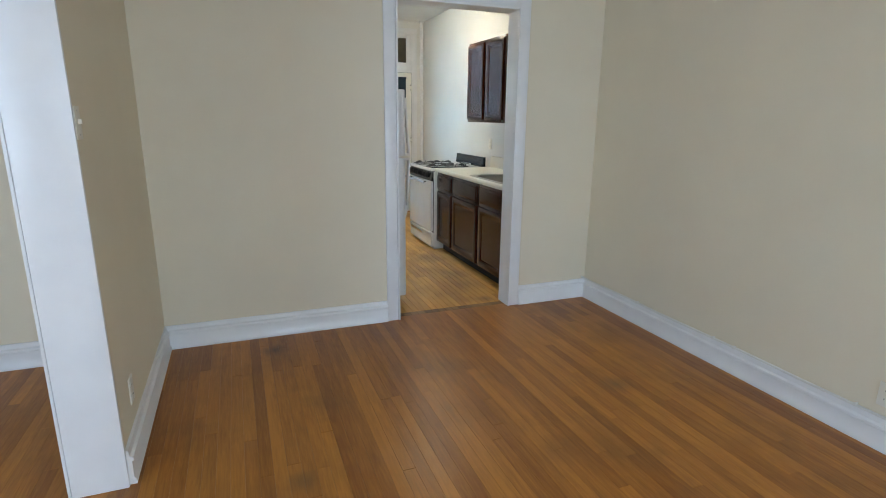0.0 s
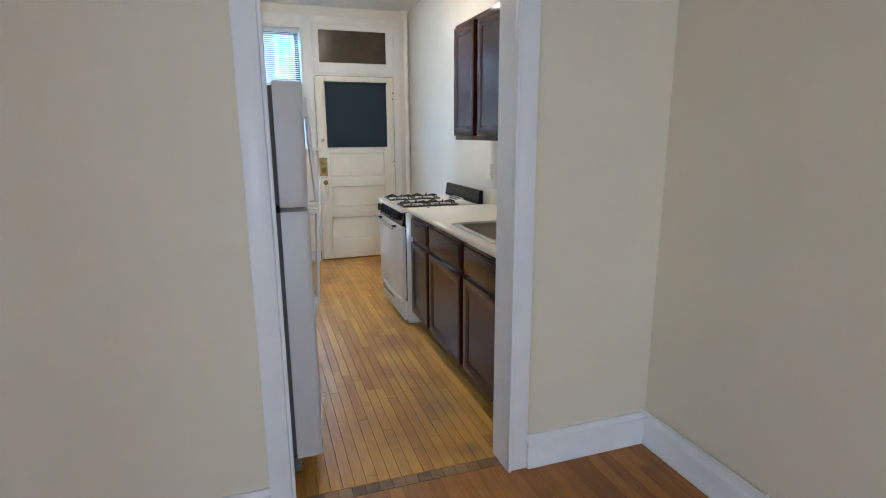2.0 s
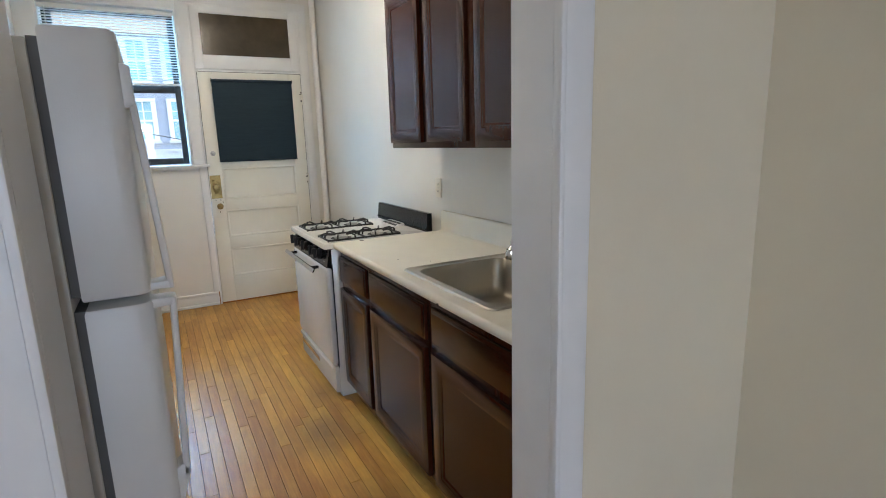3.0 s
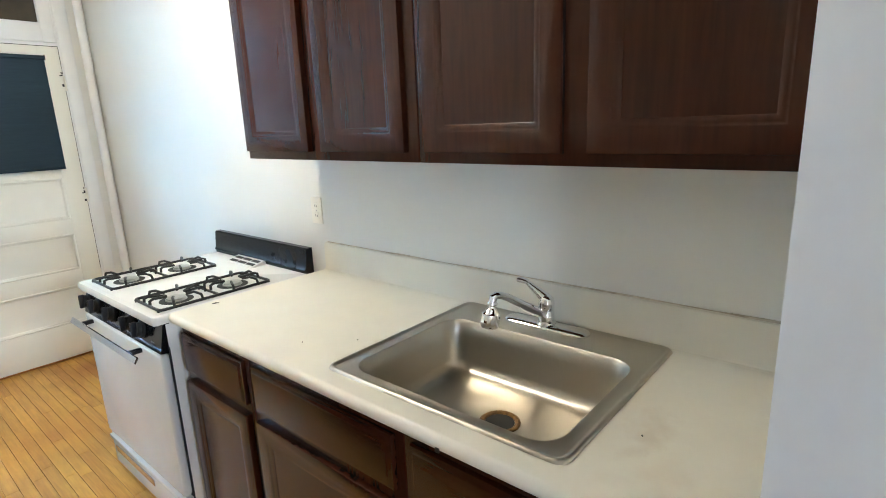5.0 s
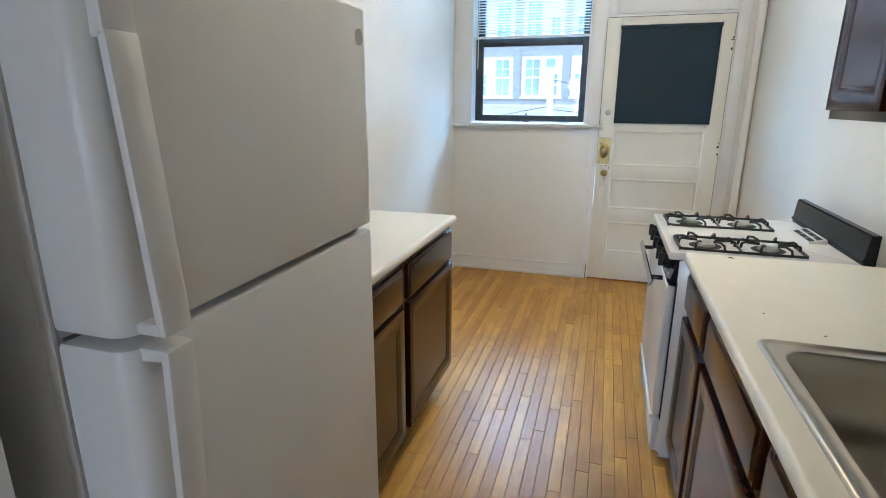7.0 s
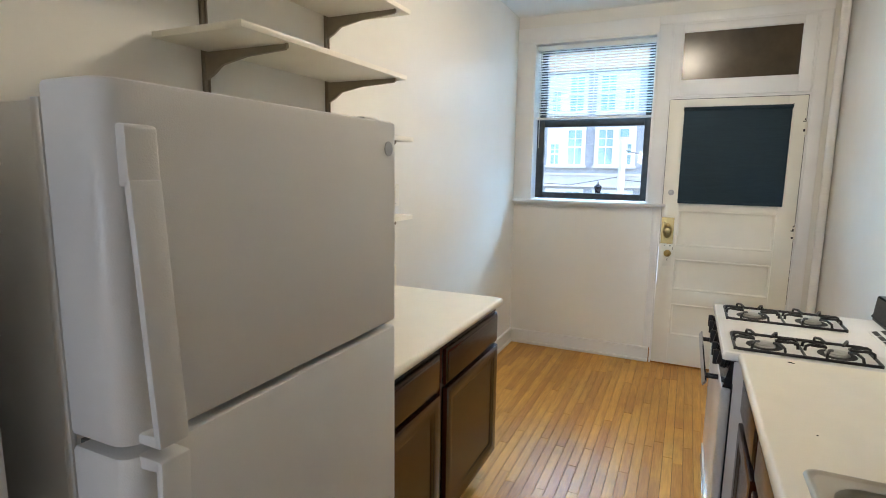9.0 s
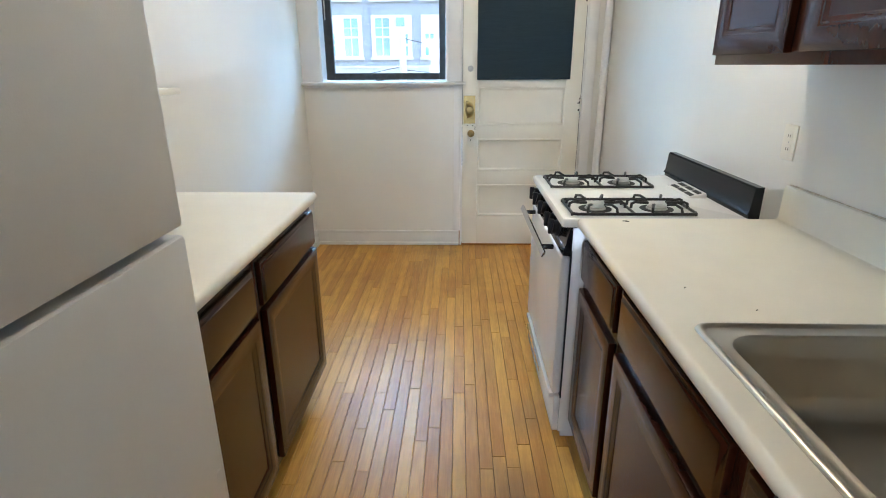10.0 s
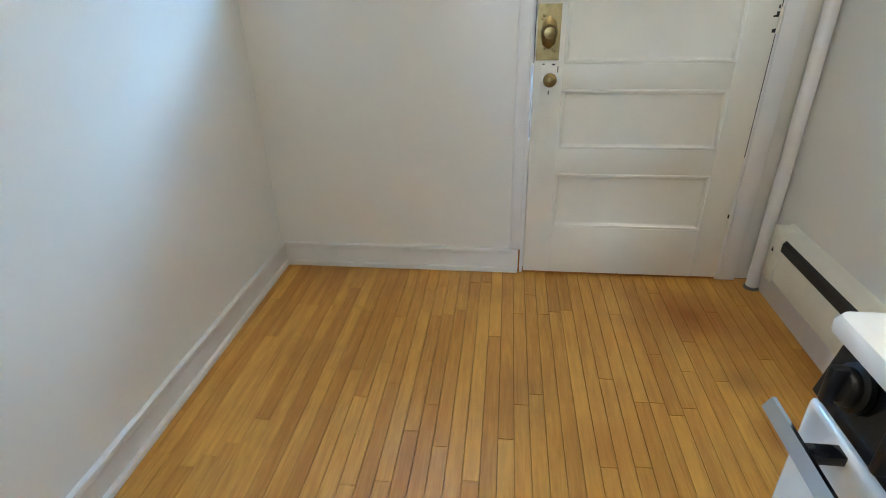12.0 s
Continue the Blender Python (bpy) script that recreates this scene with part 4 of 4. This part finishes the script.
upsash = part("upper_sash", boxes((0.456, 0.520, 7.304, 7.340, 1.940, 2.585), (1.333, 1.380, 7.304, 7.340, 1.940, 2.585), (0.520, 1.333, 7.304, 7.340, 1.940, 1.985), (0.520, 1.333, 7.304, 7.340, 2.545, 2.585), r=0.002), BRONZE, win, "dark bronze upper sash")
for s, z0, z1, y in ((lowsash, 1.366, 1.927, 7.280), (upsash, 1.983, 2.547, 7.320)):
    pane = part("pane", box(0.518, 1.335, y, y + 0.004, z0, z1), PANE, s, "clear glass pane")
    pane.visible_shadow = False

blind = thing("venetian_blind", (0.939, 7.225, 1.985), "white slatted venetian blind drawn half way down", "window blind")
part("head_rail", box(0.450, 1.384, 7.205, 7.240, 2.548, 2.584, 0.003), BLIND, blind)
part("bottom_rail", box(0.452, 1.382, 7.212, 7.236, 1.982, 2.000, 0.003), BLIND, blind)
slat_bm = bmesh.new()
prism([(-0.0125, -0.0040), (-0.006, -0.0008), (0.0, 0.0006), (0.006, 0.0002), (0.0125, -0.0018), (0.0125, -0.0024), (0.006, -0.0004), (0.0, 0.0), (-0.006, -0.0014), (-0.0125, -0.0046)], "x", -0.487, 0.441, slat_bm)
slat_mesh = to_mesh("slat", slat_bm, BLIND)
n_slats = 25
for i in range(n_slats):
    s = new("slat", slat_mesh)
    s.parent = blind
    s.matrix_basis = pose(0, 0, 2.538 - 1.985 - i * 0.0212, -16)
for x in (0.60, 0.925, 1.25):
    part("ladder_cord", boxes((x - 0.001, x + 0.001, 7.211, 7.2125, 1.99, 2.56), (x - 0.001, x + 0.001, 7.2375, 7.239, 1.99, 2.56)), CABLE, blind)
part("tilt_wand", sweep([(0.492, 7.200, 2.555), (0.490, 7.198, 2.2), (0.488, 7.197, 1.745)], 0.0035, 8), CABLE, blind)
part("threshold", box(1.510, 2.410, 7.166, 7.42, 0.0, 0.015, 0.003), REDOAK, door, "bare wooden door sill")

# riser pipe, baseboard heater
pipe = thing("riser_pipe", (2.553, 7.100, 0), "white painted steam riser pipe from floor to ceiling", "pipe")
part("tube", sweep([(2.555, 7.100, 0.0), (2.553, 7.102, 1.4), (2.551, 7.103, CEIL_K)], 0.027, 18), TRIM, pipe)
part("collar", lathe((2.551, 7.103, CEIL_K - 0.030), (0, 0, 1), [(0, 0.030), (0.006, 0.036), (0.03, 0.040)], 18), TRIM, pipe)
part("floor_ring", lathe((2.555, 7.100, 0.0), (0, 0, 1), [(0, 0.035), (0.008, 0.034), (0.012, 0.028)], 18), GASKET, pipe)

heater = thing("baseboard_heater", (2.555, 6.24, 0.13), "almond enamelled electric baseboard heater on the wall", "heater")
part("case", prism([(RIGHT_K - 0.014, 0.135), (2.53, 0.150), (2.525, 0.325), (2.531, 0.334), (2.57, 0.372), (RIGHT_K, 0.378), (RIGHT_K, 0.135)], "y", 5.53, 6.985), HEATER, heater)
part("end_cap", box(2.519, RIGHT_K, 6.912, 6.990, 0.140, 0.372, 0.006), HEATER, heater)
# the slot's shade is a near-black strip on the closed case
part("outlet_slot", prism([(2.5235, 0.292), (2.5235, 0.326), (2.535, 0.340), (2.537, 0.30)], "y", 5.54, 6.90), SLOT, heater, "dark strip painting the air slot's shade")
part("arrow_mark", prism([(6.943, 0.268), (6.960, 0.268), (6.9515, 0.288)], "x", 2.5175, 2.5195), SLOT, heater, "small dark arrow")

# ceiling light, out of view overhead, mirrored in the transom glass
LX, LY = 1.60, 4.98
lamp = thing("ceiling_light", (LX, LY, CEIL_K), "square frosted glass ceiling light, switched on", "ceiling light")
part("canopy", box(LX - 0.10, LX + 0.10, LY - 0.10, LY + 0.10, CEIL_K - 0.03, CEIL_K - 0.001, 0.006), TRIM, lamp)
part("shade", loft([loop(LX - h, LX + h, LY - h, LY + h, CEIL_K - d, 0.03) for h, d in ((0.118, 0.03), (0.122, 0.06), (0.120, 0.12), (0.108, 0.145), (0.07, 0.152))], cap_first=True), LAMPGLASS, lamp, "lit frosted glass shade")


# wall plates
def plate_x(name, x, out, y, z, label, category, kind):
    """An electric plate on a wall that runs along y."""
    ob = thing(name, (x, y, z - 0.0575), label, category)
    part("plate", box(*sorted((x, x + out * 0.006)), y - 0.036, y + 0.036, z - 0.0575, z + 0.0575, 0.002), PLASTIC, ob)
    f = x + out * 0.006
    if kind == "outlet":
        for dz in (-0.021, 0.021):
            face = part("socket", box(*sorted((f, f + out * 0.0015)), y - 0.016, y + 0.016, z + dz - 0.014, z + dz + 0.014, 0.0006), PLASTIC, ob)
            for dy in (-0.006, 0.006):
                part("slot", box(*sorted((f + out * 0.001, f + out * 0.0019)), y + dy - 0.0012, y + dy + 0.0012, z + dz - 0.005, z + dz + 0.005), SLOT, face)
    elif kind == "switch":
        part("toggle", box(*sorted((f, f + out * 0.012)), y - 0.005, y + 0.005, z - 0.004, z + 0.014, 0.001), PLASTIC, ob)
    for dz in ((0,) if kind == "outlet" else (-0.042, 0.042)):
        part("screw", lathe((f, y, z + dz), (out, 0, 0), [(0, 0.003), (0.0008, 0.0026), (0.001, 0.0005)], 8), BADGE, ob)
    return ob


plate_x("wall_outlet", RIGHT_K, -1, 4.768, 1.174, "ivory double outlet on the wall above the worktop", "outlet", "outlet")
plate_x("blank_plate", LEFT_K, 1, 5.062, 1.415, "ivory blank wall plate on the kitchen wall", "wall plate", "blank")
plate_x("wall_outlet", RIGHT_L, -1, 0.510, 0.262, "ivory double outlet above the living room baseboard", "outlet", "outlet")
plate_x("light_switch", -0.645, 1, 1.445, 1.440, "ivory toggle light switch on the partition", "light switch", "switch")
plate_x("wall_outlet", -0.645, 1, 1.660, 0.300, "ivory outlet low on the partition", "outlet", "outlet")

# cable along the living room baseboard
cable = thing("cable", (2.545, 1.0, 0.155), "white cable running along the top of the baseboard", "cable")
part("cord", sweep([(2.508, 2.785, 0.176), (2.520, 2.758, 0.168), (2.532, 2.70, 0.160)] + [(2.535 + 0.002 * math.sin(3 * k), 2.62 - 0.35 * k, 0.160 + 0.003 * math.sin(2.1 * k)) for k in range(15)], 0.0075, 8), CABLE, cable)
for y in (2.13, 1.45, 1.30, 0.62):
    part("clip", box(2.526, RIGHT_L, y - 0.005, y + 0.005, 0.152, 0.170, 0.002), CABLE, cable)

for x, y in ((2.125, 4.00), (2.02, 4.12), (2.134, 3.18)):
    solo("crumb", sweep([(x, y, 0.922), (x + 0.003, y + 0.002, 0.9228), (x + 0.005, y + 0.003, 0.922)], [0.0008, 0.0014, 0.0008], 6), SLOT, "tiny dark crumb on the worktop", "crumb", group="crumbs")
solo("crumb", sweep([(2.040, 4.690, 0.9225), (2.050, 4.684, 0.924), (2.060, 4.682, 0.9225)], [0.001, 0.002, 0.001], 6), SLOT, "small dark crumb on the worktop", "crumb")

# ---- living room windows, unseen and assumed, behind and beside the walker ----
for name, at, turn, wide in (("window_2", (0.70, -4.66, 0), 0, 0.5), ("window_3", (-3.56, -1.70, 0), 90, 0.7)):
    w = new(name)
    BASE[w] = Vector()
    tagged(w, "white painted living room window, unseen and assumed", "window", kind="structure")
    part("window_frame", boxes((-wide, 0.05 - wide, -0.04, 0.04, 0.75, 2.2), (wide - 0.05, wide, -0.04, 0.04, 0.75, 2.2), (0.05 - wide, wide - 0.05, -0.04, 0.04, 0.75, 0.80), (0.05 - wide, wide - 0.05, -0.04, 0.04, 2.15, 2.2), (0.05 - wide, wide - 0.05, -0.04, 0.04, 1.45, 1.50)), TRIM, w)
    pane = part("pane", box(0.05 - wide, wide - 0.05, -0.002, 0.002, 0.80, 2.15), PANE, w)
    pane.visible_shadow = False
    w.matrix_world = pose(*at, 0, 0, turn)

# ---- outside ----
structure("ground", box(-600, 600, 8.5, 900, -4.7, -4.6), ASPHALT, "asphalt street and ground far below", "ground")
house = thing("apartment_building", (-4.0, 38.0, -4.6), "grey brick apartment building with white-framed windows across the street", "building")
FY = 34.0
part("wall", box(-24, 16, FY, FY + 12, -4.6, 8.4), BRICK, house)
part("roof", box(-24.3, 16.3, FY - 0.4, FY + 12.3, 8.4, 8.6), STONE, house)
part("cornice", boxes((-24, 16, FY - 0.35, FY, 7.1, 8.4), (-24, 16, FY - 0.5, FY, 8.25, 8.4)), TAN, house, "tan brick cornice band")
part("stone_band", boxes((-24, 16, FY - 0.16, FY, 0.72, 1.30), (-24, 16, FY - 0.24, FY, 1.30, 1.42), (-24, 16, FY - 0.20, FY, 0.64, 0.72)), STONE, house, "pale limestone band")


def far_window(x0, z0, z1, wide, flip, box_vent):
    """A white-framed bay: one tall sash, a blank panel, a short sash under a fascia; flip mirrors it."""
    def at(a, b):
        return (x0 + wide - b, x0 + wide - a) if flip else (x0 + a, x0 + b)
    zt, lights = z1 - 0.16, ((0.22, 0.98, z1 - 0.16), (1.52, 1.98, z0 + 0.16 + 0.58 * (z1 - z0 - 0.32)))
    solid = [(*at(0.0, 0.22), z0, z1), (*at(0.98, 1.52), z0, z1), (*at(1.98, wide), z0, z1), (*at(0.22, 0.98), z0, z0 + 0.12), (*at(0.22, 0.98), zt, z1), (*at(1.52, 1.98), z0, z0 + 0.12), (*at(1.52, 1.98), lights[1][2], z1)]
    w = part("window", boxes(*[(a, b, FY - 0.10, FY, lo, hi) for a, b, lo, hi in solid]), FARFRAME, house)
    part("sill", box(x0 - 0.08, x0 + wide + 0.08, FY - 0.22, FY - 0.101, z0 - 0.10, z0 + 0.04), STONE, w)
    for a, b, top in lights:
        a, b = at(a, b)
        zm, m = (z0 + 0.12 + top) / 2, (a + b) / 2
        part("pane", box(a, b, FY - 0.02, FY - 0.005, z0 + 0.12, top), FARGLASS, w)
        part("glazing_bar", boxes((a, b, FY - 0.06, FY - 0.02, zm - 0.05, zm + 0.05), (m - 0.03, m + 0.03, FY - 0.05, FY - 0.02, z0 + 0.12, top), (a, b, FY - 0.045, FY - 0.02, (zm + top) / 2 - 0.02, (zm + top) / 2 + 0.02)), FARFRAME, w)
    if box_vent:
        a, b = at(1.38, 1.82)
        part("vent_box", boxes((a, b, FY - 0.20, FY - 0.101, z1 - 0.56, z1 - 0.14)), FARGLASS, w, "small dark vent box")


for k in range(-5, 5):
    for z0, z1 in ((1.82, 4.00), (4.75, 6.95), (-1.75, 0.50)):
        far_window(-3.30 + 2.71 * k, z0, z1, 2.2, k % 2 == 1, k % 2 == 0 and z0 == 1.82)

pole = thing("utility_pole", (-0.20, 20.0, -4.6), "pale weathered utility pole with wires across the street", "utility pole")
part("pole", sweep([(-0.20, 20, -4.6), (-0.23, 20, 2.50)], [0.13, 0.095], 14), FARFRAME, pole)
part("wire", sweep([(-0.22, 20, 2.2), (1.2, 19, 1.85), (2.6, 18, 1.5)], 0.012, 6), SLOT, pole)
part("wire", sweep([(-0.22, 20, 1.4), (-2.2, 22, 1.05), (-5, 24, 1.1)], 0.010, 6), SLOT, pole)
part("wire", sweep([(-0.22, 20, 1.3), (1.5, 20.5, 1.12), (4, 21, 1.2)], 0.010, 6), SLOT, pole)
street = thing("street_lamp", (-2.25, 29.0, -4.6), "black lantern street lamp across the street", "street lamp")
part("post", sweep([(-2.25, 29, -4.6), (-2.25, 29, 0.45)], [0.08, 0.05], 10), BLACK, street)
part("lantern", lathe((-2.25, 29, 0.45), (0, 0, 1), [(0, 0.06), (0.04, 0.12), (0.32, 0.17), (0.36, 0.20), (0.5, 0.04), (0.6, 0.02)], 8), BLACK, street)

# ---- floor boards, piece by piece ----
def board_mesh(name, width, mat, gap=0.0012):
    """A floor strip one metre long with eased top edges."""
    bm, w, c = bmesh.new(), width / 2 - gap / 2, gap
    low = [bm.verts.new(p) for p in ((-w, 0, -0.017), (w, 0, -0.017), (w, 1, -0.017), (-w, 1, -0.017))]
    mid = [bm.verts.new(p) for p in ((-w, 0, -0.001 - c), (w, 0, -0.001 - c), (w, 1, -0.001 - c), (-w, 1, -0.001 - c))]
    top = [bm.verts.new(p) for p in ((-w + c, c, -0.001), (w - c, c, -0.001), (w - c, 1 - c, -0.001), (-w + c, 1 - c, -0.001))]
    for a, b in ((low, mid), (mid, top)):
        for k in range(4):
            bm.faces.new((a[k], a[(k + 1) % 4], b[(k + 1) % 4], b[k]))
    bm.faces.new(top)
    mesh = bpy.data.meshes.new(name)
    bm.to_mesh(mesh)
    bm.free()
    mesh.materials.append(mat)
    return mesh


def lay(x0, x1, y0, y1, width, shortest, longest, rng):
    """Rows of strips along y with staggered ends: (x, start, length)."""
    out, n = [], max(1, round((x1 - x0) / width))
    w = (x1 - x0) / n
    for i in range(n):
        y = y0 - rng.uniform(0, longest * 0.8)
        while y < y1 - 0.002:
            end = y + rng.uniform(shortest, longest)
            if y1 - end < 0.12:
                end = y1
            a, b = max(y, y0), min(end, y1)
            if b - a > 0.02:
                out.append((x0 + (i + 0.5) * w, a, b - a - 0.0008))
            y = end
    return out, w


def floor_of(name, label):
    ob = new(name)
    BASE[ob] = Vector()
    return tagged(ob, label, "floor", kind="structure")


rng = random.Random(7)
kitchen_floor = floor_of("floor_kitchen", "honey-coloured narrow maple strip floor, worn in places")
rows, w = lay(LEFT_K, RIGHT_K, 2.907, 7.18, 0.0515, 0.30, 1.25, rng)
strip = board_mesh("board", w, OAK, 0.0013)
for x, y, length in rows:
    b = new("board", strip)
    b.parent, b.location, b.scale = kitchen_floor, (x, y, rng.uniform(-0.0004, 0.0002)), (1, length, 1)

living_floor = floor_of("floor_living", "reddish-brown oak strip floor with worn grey patches")
rows, w = lay(-0.66, RIGHT_L, -0.4, 2.843, 0.0572, 0.5, 2.2, rng)
strip = board_mesh("board", w, REDOAK, 0.0004)
for x, y, length in rows:
    b = new("board", strip)
    b.parent, b.location, b.scale = living_floor, (x, y, rng.uniform(-0.0004, 0.0002)), (1, length, 1)
band, w = lay(0.913, 1.832, 2.844, 2.906, 0.0572, 0.5, 0.6, rng)
strip = board_mesh("threshold_piece", w, WORN)
for x, y, length in band:
    b = new("threshold_piece", strip)
    b.parent, b.location, b.scale = living_floor, (x, y, 0.0), (1, length, 1)

far, w = [], 0.0572
for zone in ((-0.66, RIGHT_L, -4.6, -0.4), (-3.5, -0.66, -4.6, 2.843)):
    far += lay(*zone, 0.0572, 0.5, 2.2, rng)[0]
verts, faces = [], []
for x, y, length in far:
    n, h, c = len(verts), 0.0284, 0.0004
    verts += [(x - h, y, -0.0022), (x + h, y, -0.0022), (x + h, y + length, -0.0022), (x - h, y + length, -0.0022), (x - h + c, y + c, -0.001), (x + h - c, y + c, -0.001), (x + h - c, y + length - c, -0.001), (x - h + c, y + length - c, -0.001)]
    faces += [(n + 4, n + 5, n + 6, n + 7)] + [(n + k, n + (k + 1) % 4, n + 4 + (k + 1) % 4, n + 4 + k) for k in range(4)]
mesh = bpy.data.meshes.new("boards_beyond")
mesh.from_pydata(verts, [], faces)
mesh.materials.append(REDOAK)
ob = new("boards_beyond", mesh)
ob.parent = living_floor
tagged(ob, kind="stuff")
